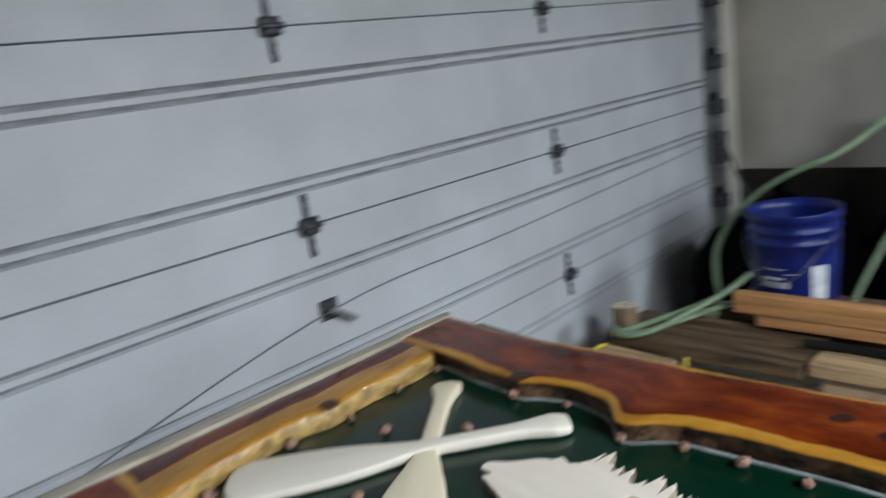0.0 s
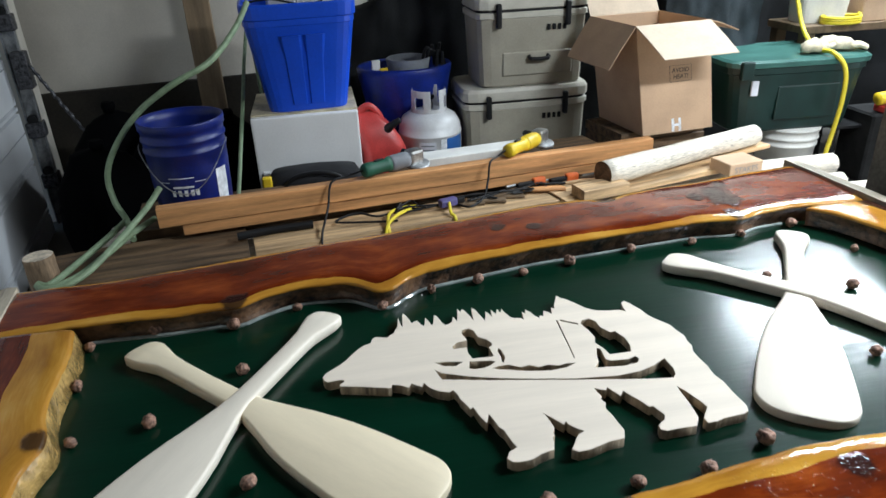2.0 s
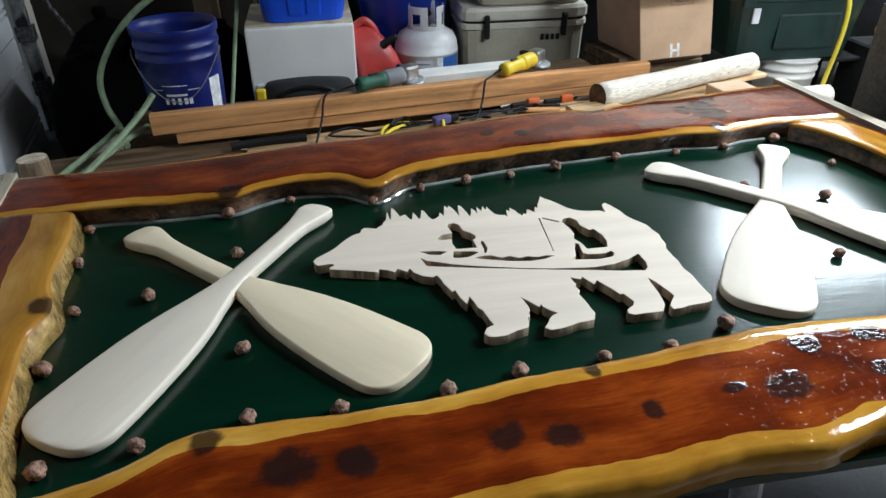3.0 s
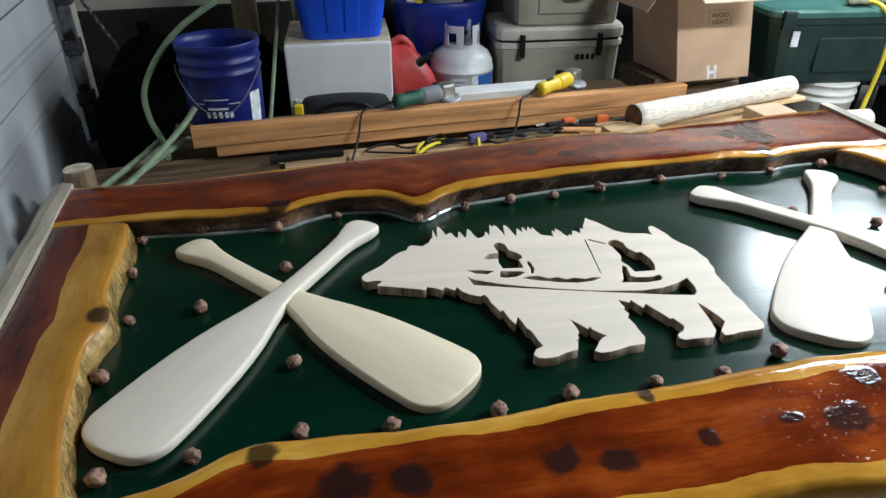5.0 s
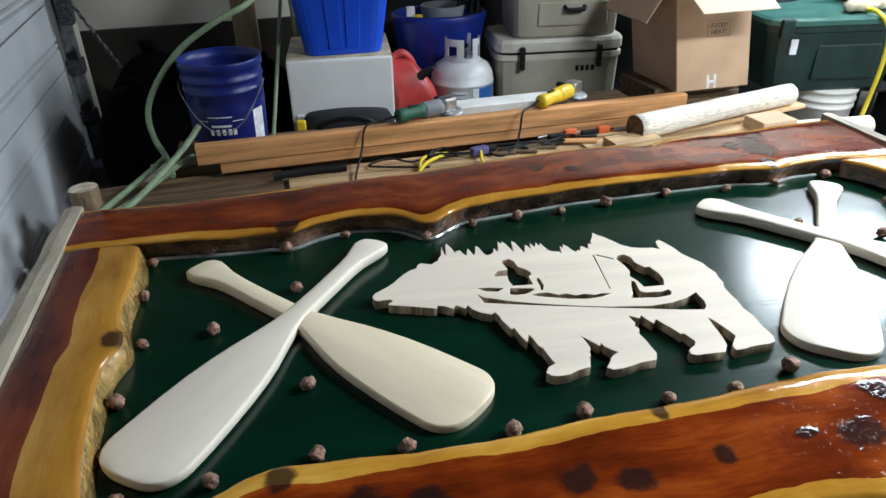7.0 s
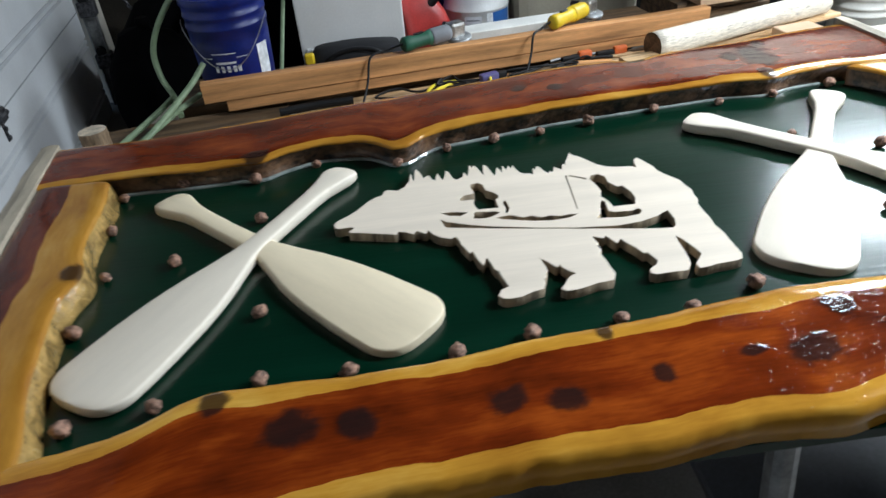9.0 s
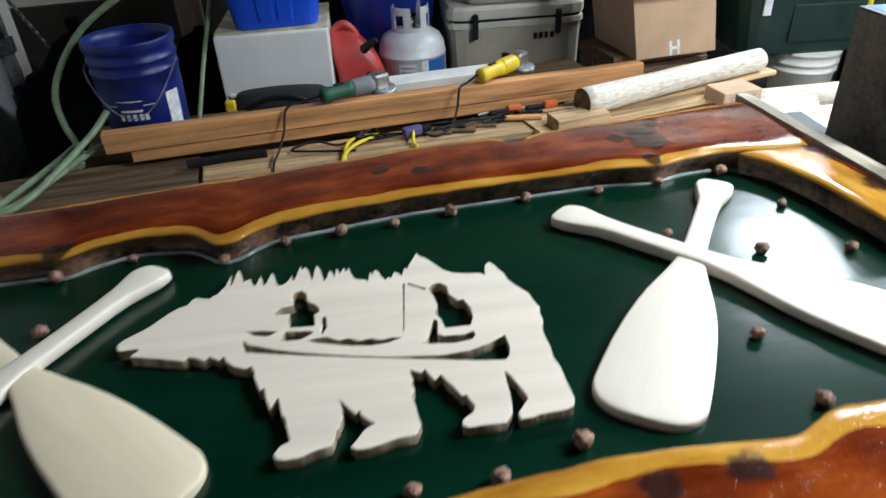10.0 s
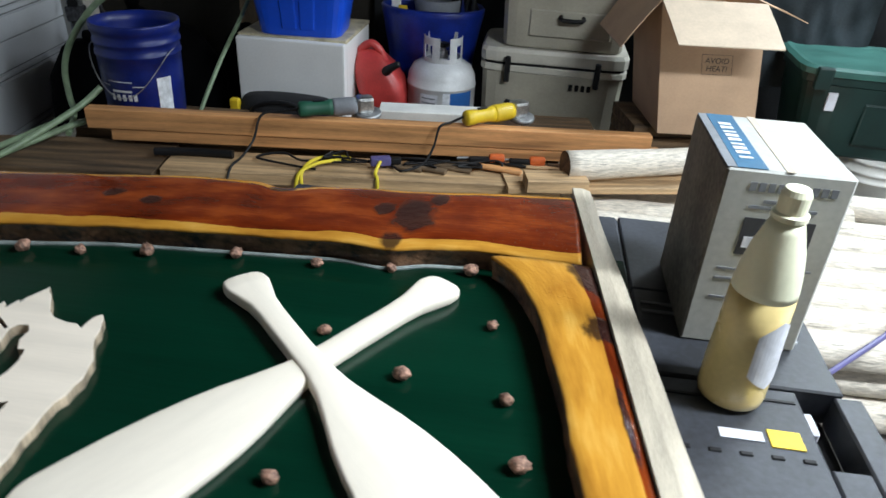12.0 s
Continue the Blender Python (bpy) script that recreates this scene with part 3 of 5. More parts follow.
# carved pieces on the panel
def bear_loops():
    # nose, brow and the ragged firs that stand along the back
    head = [(-0.091, -0.175), (-0.087, -0.168), (-0.068, -0.153), (-0.060, -0.145), (-0.052, -0.134), (-0.043, -0.123), (-0.034, -0.115), (-0.024, -0.111), (-0.021, -0.101), (-0.016, -0.0975), (0.0, -0.103), (0.005, -0.097), (0.010, -0.094), (0.013, -0.085)]
    firs_low = [(0.017, -0.079), (0.0205, -0.057), (0.022, -0.076), (0.0245, -0.081), (0.0275, -0.051), (0.029, -0.044), (0.032, -0.050), (0.036, -0.064), (0.0385, -0.076), (0.0405, -0.071), (0.0465, -0.068), (0.051, -0.081), (0.055, -0.086), (0.0595, -0.065), (0.0625, -0.074), (0.065, -0.086), (0.0685, -0.082), (0.0735, -0.059), (0.077, -0.065), (0.080, -0.080), (0.084, -0.090), (0.0895, -0.089), (0.096, -0.083), (0.0995, -0.071), (0.103, -0.085), (0.1065, -0.070), (0.110, -0.051), (0.1125, -0.060), (0.116, -0.053), (0.119, -0.058), (0.122, -0.068), (0.127, -0.091)]
    firs_high = [(0.1285, -0.070), (0.131, -0.054), (0.1345, -0.058), (0.138, -0.073), (0.142, -0.093), (0.146, -0.081), (0.149, -0.068), (0.152, -0.074), (0.155, -0.087), (0.158, -0.065), (0.162, -0.079), (0.167, -0.065), (0.1695, -0.077), (0.173, -0.067), (0.176, -0.079), (0.180, -0.091), (0.185, -0.095), (0.194, -0.097), (0.1975, -0.104), (0.201, -0.082), (0.204, -0.089), (0.207, -0.077), (0.212, -0.084), (0.2145, -0.094), (0.220, -0.104), (0.223, -0.097), (0.227, -0.101), (0.232, -0.086), (0.2365, -0.090), (0.241, -0.098), (0.246, -0.080), (0.250, -0.084)]
    rump = [(0.252, -0.074), (0.259, -0.060), (0.264, -0.048), (0.268, -0.056), (0.274, -0.061), (0.280, -0.070), (0.288, -0.083), (0.294, -0.093), (0.306, -0.103), (0.324, -0.108), (0.338, -0.109), (0.347, -0.116), (0.3475, -0.103), (0.350, -0.092), (0.356, -0.087), (0.361, -0.095), (0.3645, -0.105), (0.369, -0.115), (0.3715, -0.131), (0.378, -0.144), (0.385, -0.155), (0.3905, -0.164), (0.392, -0.176), (0.3965, -0.193), (0.394, -0.204), (0.3945, -0.218), (0.3895, -0.229), (0.3895, -0.248), (0.391, -0.264), (0.3895, -0.281), (0.393, -0.298), (0.393, -0.320), (0.3945, -0.345), (0.391, -0.354)]
    hind = [(0.384, -0.357), (0.358, -0.359), (0.348, -0.362), (0.337, -0.363), (0.336, -0.355), (0.342, -0.347), (0.350, -0.337), (0.348, -0.327), (0.344, -0.315), (0.340, -0.303), (0.334, -0.291), (0.333, -0.308), (0.333, -0.325), (0.332, -0.338), (0.330, -0.352), (0.322, -0.364), (0.299, -0.364), (0.286, -0.365), (0.280, -0.361), (0.281, -0.355), (0.287, -0.350), (0.292, -0.347), (0.296, -0.339), (0.292, -0.328), (0.290, -0.321), (0.285, -0.322), (0.279, -0.308), (0.272, -0.296), (0.268, -0.286), (0.261, -0.295), (0.256, -0.285), (0.252, -0.275), (0.248, -0.281), (0.242, -0.278), (0.235, -0.272)]
    fore = [(0.236, -0.281), (0.238, -0.291), (0.235, -0.295), (0.238, -0.304), (0.234, -0.313), (0.237, -0.327), (0.238, -0.340), (0.240, -0.353), (0.235, -0.365), (0.216, -0.367), (0.203, -0.371), (0.192, -0.374), (0.179, -0.375), (0.173, -0.370), (0.180, -0.361), (0.184, -0.354), (0.189, -0.349), (0.197, -0.345), (0.189, -0.338), (0.183, -0.330), (0.182, -0.323), (0.178, -0.329), (0.173, -0.322), (0.167, -0.313), (0.158, -0.300), (0.162, -0.310), (0.164, -0.321), (0.165, -0.332), (0.161, -0.340), (0.1615, -0.344), (0.158, -0.347), (0.157, -0.355), (0.154, -0.365), (0.139, -0.369), (0.126, -0.375)]
    chest = [(0.112, -0.376), (0.105, -0.374), (0.101, -0.368), (0.106, -0.359), (0.116, -0.354), (0.113, -0.344), (0.111, -0.334), (0.109, -0.323), (0.105, -0.318), (0.102, -0.303), (0.099, -0.291), (0.093, -0.307), (0.088, -0.295), (0.084, -0.275), (0.080, -0.279), (0.072, -0.258), (0.071, -0.249), (0.067, -0.238), (0.061, -0.242), (0.048, -0.236), (0.039, -0.227), (0.034, -0.215), (0.030, -0.223), (0.018, -0.213), (0.014, -0.221), (0.004, -0.214), (-0.006, -0.210), (-0.008, -0.217), (-0.018, -0.214), (-0.034, -0.209), (-0.070, -0.199), (-0.0705, -0.196), (-0.065, -0.192), (-0.064, -0.188), (-0.069, -0.1855), (-0.085, -0.187), (-0.089, -0.183)]
    outer = head + firs_low + firs_high + rump + hind + fore + chest
    # two plain irregular openings above the gunwale, each with a lug at its side
    holes = [[(0.102, -0.115), (0.105, -0.107), (0.115, -0.106), (0.121, -0.113), (0.123, -0.130), (0.133, -0.139), (0.138, -0.148), (0.137, -0.156), (0.132, -0.158), (0.1335, -0.181), (0.104, -0.1795), (0.101, -0.164), (0.102, -0.152), (0.084, -0.152), (0.083, -0.145), (0.091, -0.137), (0.106, -0.134)],
             [(0.271, -0.131), (0.277, -0.122), (0.288, -0.121), (0.295, -0.131), (0.295, -0.147), (0.304, -0.162), (0.311, -0.160), (0.317, -0.180), (0.317, -0.197), (0.312, -0.212), (0.282, -0.212), (0.279, -0.195), (0.273, -0.182), (0.278, -0.168), (0.276, -0.150)],
             [(0.143, -0.162), (0.146, -0.167), (0.1475, -0.185), (0.143, -0.197), (0.1395, -0.196), (0.1415, -0.184), (0.140, -0.170)]]
    # inside of the hull, between the gunwales
    holes.append([(0.051, -0.175), (0.071, -0.178), (0.092, -0.183), (0.080, -0.191), (0.064, -0.187)])
    holes.append([(0.099, -0.1835), (0.128, -0.189), (0.133, -0.193), (0.125, -0.199), (0.116, -0.203), (0.102, -0.203), (0.095, -0.200)])
    holes.append([(0.122, -0.205), (0.134, -0.203), (0.147, -0.203), (0.161, -0.212), (0.172, -0.2095), (0.184, -0.217), (0.196, -0.2145), (0.210, -0.2195), (0.220, -0.217), (0.235, -0.219), (0.218, -0.226), (0.197, -0.228), (0.173, -0.224), (0.157, -0.219), (0.133, -0.211)])
    holes.append([(0.271, -0.192), (0.2755, -0.197), (0.2735, -0.214), (0.273, -0.220), (0.279, -0.225), (0.302, -0.2265), (0.313, -0.222), (0.315, -0.229), (0.310, -0.237), (0.290, -0.240), (0.251, -0.235), (0.261, -0.224), (0.265, -0.208)])
    # thin rod and line
    holes.append([(0.2405, -0.114), (0.2435, -0.1145), (0.2358, -0.209), (0.2335, -0.209)])
    holes.append([(0.247, -0.1125), (0.269, -0.1295), (0.2675, -0.134), (0.2455, -0.118)])
    # the gap below the hull: a wedge at the stern, a thin line amidships, open at the bow
    holes.append([(0.050, -0.189), (0.059, -0.201), (0.091, -0.2155), (0.120, -0.2255), (0.171, -0.2395), (0.221, -0.2505), (0.274, -0.257), (0.305, -0.254), (0.328, -0.246), (0.347, -0.235), (0.348, -0.258), (0.345, -0.270), (0.339, -0.277), (0.311, -0.273), (0.274, -0.265), (0.221, -0.2540), (0.172, -0.2430), (0.113, -0.2295), (0.057, -0.215)])
    return [outer] + holes


bear_me = outline_mesh("bear_cutout", bear_loops(), 0.013, 0.0005, M_bear)
bear = new("bear_cutout", bear_me)
bear.matrix_basis = pose(0, 0, PANEL_Z + 0.0065)
bear_me.materials.append(M_sawn)
# Upright cut edges are browner than the flat faces.
for poly in bear_me.polygons:
    poly.material_index = 1 if abs(poly.normal.z) < 0.3 else 0
tagged(bear, "pale pine bear silhouette fretwork lying on the green panel", "wooden cutout")


def paddle_mesh(length, width, seed, f0, f1):
    """A stretch f0..f1 of a paddle along +x from grip to blade tip, lying on z = 0."""
    tab = [(0.0, 0.30), (0.006, 0.40), (0.02, 0.465), (0.05, 0.48), (0.09, 0.39), (0.13, 0.30), (0.18, 0.265), (0.30, 0.26), (0.41, 0.27), (0.47, 0.345), (0.53, 0.49), (0.60, 0.68), (0.66, 0.80), (0.72, 0.885), (0.80, 0.955), (0.87, 0.99), (0.925, 1.0)] + [(0.925 + 0.075 * math.sin(math.pi * k / 36), max(0.06, math.cos(math.pi * k / 36) ** 0.62)) for k in range(1, 19)]
    thick = [(0.0, 0.013), (0.05, 0.017), (0.14, 0.0185), (0.4, 0.0175), (0.55, 0.015), (1.0, 0.0125)]
    fs = sorted(set([f0, f1] + [f for f in [i / 70 for i in range(71)] + [a for a, _ in tab] if f0 < f < f1]))
    bm = bmesh.new()
    rows = []
    for f in fs:
        w, t = lerp(tab, f) * width / 2, lerp(thick, f)
        e = min(0.2 * t, 0.4 * w)
        ring = []
        for y, z in ((-w + e, 0), (-w, e), (-w, t - e), (-w + e * 0.4, t - e * 0.3), (-w + e * 1.3, t), (0, t + 0.0008), (w - e * 1.3, t), (w - e * 0.4, t - e * 0.3), (w, t - e), (w, e), (w - e, 0)):
            ring.append(bm.verts.new((f * length, y + 0.001 * noise.noise(Vector((f * 5, seed, 0))), z)))
        rows.append(ring)
    k = len(rows[0])
    for a, b in zip(rows, rows[1:]):
        for i in range(k):
            bm.faces.new((a[i], b[i], b[(i + 1) % k], a[(i + 1) % k]))
    for r in (rows[0], rows[-1]):
        bm.faces.new(r)
    bmesh.ops.recalc_face_normals(bm, faces=list(bm.faces))
    for f in bm.faces:
        f.smooth = len(f.verts) == 4
    for ed in bm.edges:
        if len(ed.link_faces) == 2 and any(len(f.verts) > 4 for f in ed.link_faces):
            ed.smooth = False
    return bm


def paddle(p, q, width, lift, seed, label, wood):
    d = Vector(q) - Vector(p)
    ob = thing("canoe_paddle", pose(p[0], p[1], PANEL_Z + lift, 0, 0, math.degrees(math.atan2(d.y, d.x))), label, "paddle", "carved paddles on the panel")
    for name, f0, f1 in (("grip", 0.0, 0.13), ("shaft", 0.13, 0.42), ("blade", 0.42, 1.0)):
        part(name, paddle_mesh(d.length, width, seed, f0, f1), wood, ob)
    return ob


paddle((-0.346, -0.045), (0.0145, -0.4115), 0.110, -0.001, 1, "pale sanded wooden paddle lying under its crossing partner", M_cream)
paddle((-0.0775, -0.0185), (-0.349, -0.4565), 0.105, 0.002, 2, "pale sanded wooden paddle crossed over another one", M_poplar)
paddle((0.742, 0.072), (0.451, -0.378), 0.115, -0.001, 3, "pale sanded wooden paddle lying under its crossing partner", M_poplar)
paddle((0.478, 0.024), (0.849, -0.367), 0.117, 0.002, 4, "pale sanded wooden paddle crossed over another one", M_poplar)



# walnuts
def nut_mesh(seed):
    bm = bmesh.new()
    bmesh.ops.create_icosphere(bm, subdivisions=3, radius=0.0112)
    for v in bm.verts:
        d = v.co.normalized()
        wr = noise.noise(d * 1.7 + Vector((seed * 7, 0, 0))) * 0.26 + abs(noise.noise(d * 4.5 + Vector((0, seed * 3, 0)))) * 0.28 + noise.noise(d * 9) * 0.06 - 0.06
        seam = 0.09 * math.exp(-(d.y / 0.09) ** 2)
        v.co = d * 0.0108 * (0.92 + wr + seam)
        v.co.x *= 1.12
        v.co.z *= 0.92
    for f in bm.faces:
        f.smooth = True
    return bm


nuts = [mesh_of(nut_mesh(i), "walnut", M_nut, True) for i in range(6)]
NUTS = [(-0.349, -0.485), (-0.387, -0.336), (-0.384, -0.226), (-0.408, -0.112), (-0.417, -0.017), (-0.331, 0.007), (-0.218, -0.005), (-0.126, 0.026), (0.003, -0.002), (0.085, 0.031),
        (0.163, 0.043), (0.241, 0.051), (0.327, 0.068), (0.446, 0.088), (0.560, 0.088), (0.661, 0.098), (0.769, 0.112), (0.807, -0.005), (0.831, -0.133), (0.848, -0.221),
        (-0.299, -0.210), (-0.197, -0.124), (-0.174, -0.337), (-0.264, -0.468), (-0.161, -0.449), (-0.069, -0.452), (0.044, -0.447), (0.126, -0.431), (0.225, -0.424), (0.305, -0.423),
        (0.389, -0.394), (0.612, -0.054), (0.716, -0.115), (0.625, -0.275), (0.637, -0.381), (0.73, -0.40), (0.84, -0.36)]
random.seed(5)
for i, (x, y) in enumerate(NUTS):
    nb = new("walnut", nuts[i % 6])
    s = random.choice((0.64, 0.72, 0.78, 0.84, 0.90))
    nb.matrix_basis = pose(x, y, PANEL_Z + 0.0095 * s, random.uniform(-25, 25), random.uniform(-25, 25), random.uniform(0, 360)) @ Matrix.Diagonal((s, s, s, 1))
    tagged(nb, "small wrinkled brown walnut shell set on the green panel", "walnut", "walnuts round the panel")

# ---------- supports of the table top ----------
bench = thing("folding_workbench", pose(0, 0, 0), "black plastic folding workbench with slotted top and stickers", "workbench")
BX0, BX1, BY0, BY1, BZ = 0.42, 1.272, -0.47, 0.42, 0.75
top = box(BX0, 1.0, BY0, BY1, BZ - 0.05, BZ, 0.006, 1)
part("top_board", top, M_bench, bench)
for a in ((1.001, 1.235, 0.002, 0.19, 0), (1.001, 1.10, 0.191, BY1, 0), (1.001, 1.178, BY0, 0.001, -0.003), (1.222, 1.256, BY0, 0.001, -0.003), (1.179, 1.221, BY0, -0.12, -0.003)):
    part("top_board", box(*a[:4], BZ - 0.05, BZ + a[4], 0.0025, 1), M_bench, bench)
part("tool_tray", box(1.179, 1.221, -0.119, 0.001, BZ - 0.09, BZ - 0.045, 0.002, 1), M_black, bench, "black recess in the top")
part("tool_insert", box(1.182, 1.198, -0.05, -0.014, BZ - 0.046, BZ - 0.02, 0.003, 1), M_label, bench, "pale plastic insert")
for x0, x1, y in ((1.015, 1.105, -0.030), (1.115, 1.170, -0.024)):
    part("groove", box(x0, x1, y, y + 0.004, BZ - 0.003, BZ - 0.0015), M_black, bench)
part("screw", lathe([(0.004, 0), (0.004, 0.0015), (0.002, 0.002)], 12), M_steel, bench, m=pose(1.205, 0.10, BZ))
for i in range(5):
    part("rib", box(1.02 + 0.033 * i, 1.034 + 0.033 * i, -0.118, -0.112, BZ - 0.004, BZ - 0.001, 0.001, 1), M_black, bench)
for y in (0.13, 0.15):
    part("groove", box(1.01, 1.06, y, y + 0.006, BZ, BZ + 0.002), M_inkgrey, bench)
part("sticker", box(1.124, 1.160, -0.100, -0.073, BZ - 0.004, BZ - 0.0015), M_yellow, bench, "yellow warning sticker")
part("sticker", box(1.070, 1.118, -0.094, -0.079, BZ - 0.004, BZ - 0.0017), M_label, bench, "worn white sticker")
for x in (BX0 + 0.03, 1.2):
    for y0, y1 in ((BY0 + 0.06, BY0 - 0.06), (BY1 - 0.06, BY1 + 0.02)):
        part("leg", tube([(x, y0, BZ - 0.04), (x, y1, 0.0)], 0.02, 10, 1), M_steel, bench)
part("shelf", box(BX0 + 0.02, 1.22, BY0 + 0.05, BY1 - 0.05, 0.28, 0.30, 0.004, 1), M_bench, bench)

saw = thing("sawhorse", pose(-0.28, -0.12, 0), "plain wooden sawhorse holding up the table top", "sawhorse")
part("beam", box(-0.045, 0.045, -0.42, 0.30, 0.66, 0.75, 0.004, 1), M_lumber, saw)
for y in (-0.36, 0.24):
    for sx in (-1, 1):
        part("leg", tube([(sx * 0.03, y, 0.70), (sx * 0.25, y + 0.03, 0.0)], 0.024, 8, 1), M_lumber, saw)
for x in (-0.28, 0.55, 1.0 - 0.12):
    part("cleat", box(x - 0.04, x + 0.04, -0.52, 0.16, 0.75, 0.7725), M_lumber, frame_ob)

# resin carton and bottle on the bench
CX0, CX1, CY0, CY1, CZ = 1.052, 1.197, 0.078, 0.270, 0.995
carton = thing("resin_carton", pose(0, 0, 0), "white printed cardboard carton with a blue band on top", "carton")
bm = box(CX0, CX1, CY0, CY1, BZ, CZ, 0.003, 1)
# The -x face, turned from the lamps, is coloured as shaded.
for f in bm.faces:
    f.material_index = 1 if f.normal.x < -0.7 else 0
part("body", bm, [M_carton, M_cartonshade], carton)
part("band", box(CX0 + 0.012, CX0 + 0.046, CY0 + 0.002, CY1 - 0.002, CZ, CZ + 0.0008), M_inkblue, carton, "blue printed band")
for i in range(9):
    a = 0.030 + 0.0145 * i
    part("print", box(CX0 + 0.020, CX0 + 0.036, CY0 + a, CY0 + a + (0.009 if i % 3 else 0.006), CZ + 0.001, CZ + 0.0016), M_whiteprint, carton)
part("dark_edge", box(CX0 + 0.0005, CX0 + 0.0115, CY0 + 0.002, CY1 - 0.002, CZ, CZ + 0.0006), M_inkgrey, carton, "dark printed edge")
part("flap_seam", box(CX0 + 0.066, CX0 + 0.076, CY0, CY1, CZ, CZ + 0.0007), M_tape, carton)
for i in range(9):
    x0 = 0.030 + 0.0105 * i + (0.006 if i > 4 else 0)
    part("print", box(CX0 + x0, CX0 + x0 + 0.0075, CY0 - 0.0008, CY0, BZ + 0.219, BZ + 0.230), M_inkgrey, carton)
for x0, x1, z, h in ((0.05, 0.10, 0.205, 0.004), (0.035, 0.112, 0.197, 0.004), (0.02, 0.06, 0.112, 0.003), (0.02, 0.05, 0.098, 0.003), (0.02, 0.055, 0.070, 0.003), (0.085, 0.13, 0.118, 0.003), (0.09, 0.125, 0.108, 0.003)):
    part("print", box(CX0 + x0, CX0 + x1, CY0 - 0.0008, CY0, BZ + z, BZ + z + h), M_inkgrey, carton)
for x0 in (0.035, 0.088):
    part("picture", box(CX0 + x0, CX0 + x0 + 0.028, CY0 - 0.0009, CY0, BZ + 0.135, BZ + 0.185), M_ink, carton, "dark printed picture")
    part("picture", box(CX0 + x0 + 0.005, CX0 + x0 + 0.02, CY0 - 0.0014, CY0 - 0.0006, BZ + 0.145, BZ + 0.16), M_label, carton)

bottle = thing("resin_bottle", pose(1.094, -0.020, BZ), "squeeze bottle half full of amber resin with a milky top", "bottle")
part("body", lathe([(0.030, 0), (0.0365, 0.004), (0.038, 0.014), (0.0375, 0.05), (0.0355, 0.10), (0.0345, 0.148)], 36), M_resin, bottle, "amber resin inside", smooth=True)
part("shoulder", lathe([(0.0345, 0.1485), (0.0340, 0.156), (0.0320, 0.174), (0.0275, 0.198), (0.0205, 0.222), (0.0165, 0.234)], 36), M_bottle, bottle, smooth=True)
part("cap", lathe([(0.0165, 0.2345), (0.0185, 0.236), (0.0185, 0.241), (0.0150, 0.243), (0.0150, 0.262), (0.0125, 0.268), (0.005, 0.270)], 24), M_bottle, bottle, "ribbed milky cap", smooth=False)
lb = bmesh.new()
ring = []
for i in range(13):
    a = radians(-95 + 80 * i / 12)
    w = 0.045 * (1 - abs(i - 6) / 8) ** 0.4
    ring.append([lb.verts.new(((0.0392 - 0.035 * (0.082 + d - 0.03)) * math.cos(a), (0.0392 - 0.035 * (0.082 + d - 0.03)) * math.sin(a), 0.082 + d)) for d in (-w, w)])
for a, b in zip(ring, ring[1:]):
    lb.faces.new((a[0], b[0], b[1], a[1]))
part("label", lb, M_label, bottle, "pale printed oval label")

# ---------- lumber pile beyond the table ----------
SLOPE = 7.7


def board(name, x, y, z, length, depth, thick, rz, material, label, category="board", group="boards on the pile", ends=0.0):
    n = 26
    bm = bmesh.new()
    rows = []
    for i in range(n + 1):
        s = length * i / n
        q = [noise.noise(Vector((s * 4, x * 9 + k, z * 9))) * ends for k in range(3)]
        e = 0.0035
        rows.append([bm.verts.new(c) for c in ((s, q[0], e), (s, q[0] + e, 0), (s, depth - e + q[1], 0), (s, depth + q[1], e), (s, depth + q[1] * 0.6, thick - e), (s, depth - e + q[1] * 0.6, thick + q[2] * 0.1), (s, q[0] * 0.5 + e, thick + q[2] * 0.1), (s, q[0] * 0.5, thick - e))])
    for a, b in zip(rows, rows[1:]):
        for k in range(8):
            bm.faces.new((a[k], b[k], b[(k + 1) % 8], a[(k + 1) % 8]))
    for r in (rows[0], rows[-1]):
        bm.faces.new(r)
    bmesh.ops.recalc_face_normals(bm, faces=list(bm.faces))
    return solo(name, bm, material, label, category, pose(x, y, z, 0, 0, rz), group)


def log(p, q, r, label="peeled cedar log with flaky pale bark", seed=0, group="logs in the pile", woods=(M_log, M_logend)):
    p, q = Vector(p), Vector(q)
    d = q - p
    bm = bmesh.new()
    n, m = 22, 18
    rows = []
    for i in range(n + 1):
        s = i / n
        ring = []
        for k in range(m):
            a = 2 * math.pi * k / m
            rad = r * (1 - 0.12 * s) * (1 + 0.07 * noise.noise(Vector((s * 3 + seed, math.cos(a), math.sin(a)))) + 0.035 * noise.noise(Vector((s * 14, math.cos(a) * 3 + seed, math.sin(a) * 3))))
            ring.append(bm.verts.new((s * d.length, rad * math.cos(a), rad * math.sin(a))))
        rows.append(ring)
    for a, b in zip(rows, rows[1:]):
        for k in range(m):
            f = bm.faces.new((a[k], a[(k + 1) % m], b[(k + 1) % m], b[k]))
            f.smooth = True
    for rr in (rows[0], rows[-1]):
        f = bm.faces.new(rr)
        f.material_index = 1
    bmesh.ops.recalc_face_normals(bm, faces=list(bm.faces))
    mm = Matrix.Translation(p) @ d.to_track_quat("X", "Z").to_matrix().to_4x4()
    return solo("log", bm, list(woods), label, "log", mm, group)


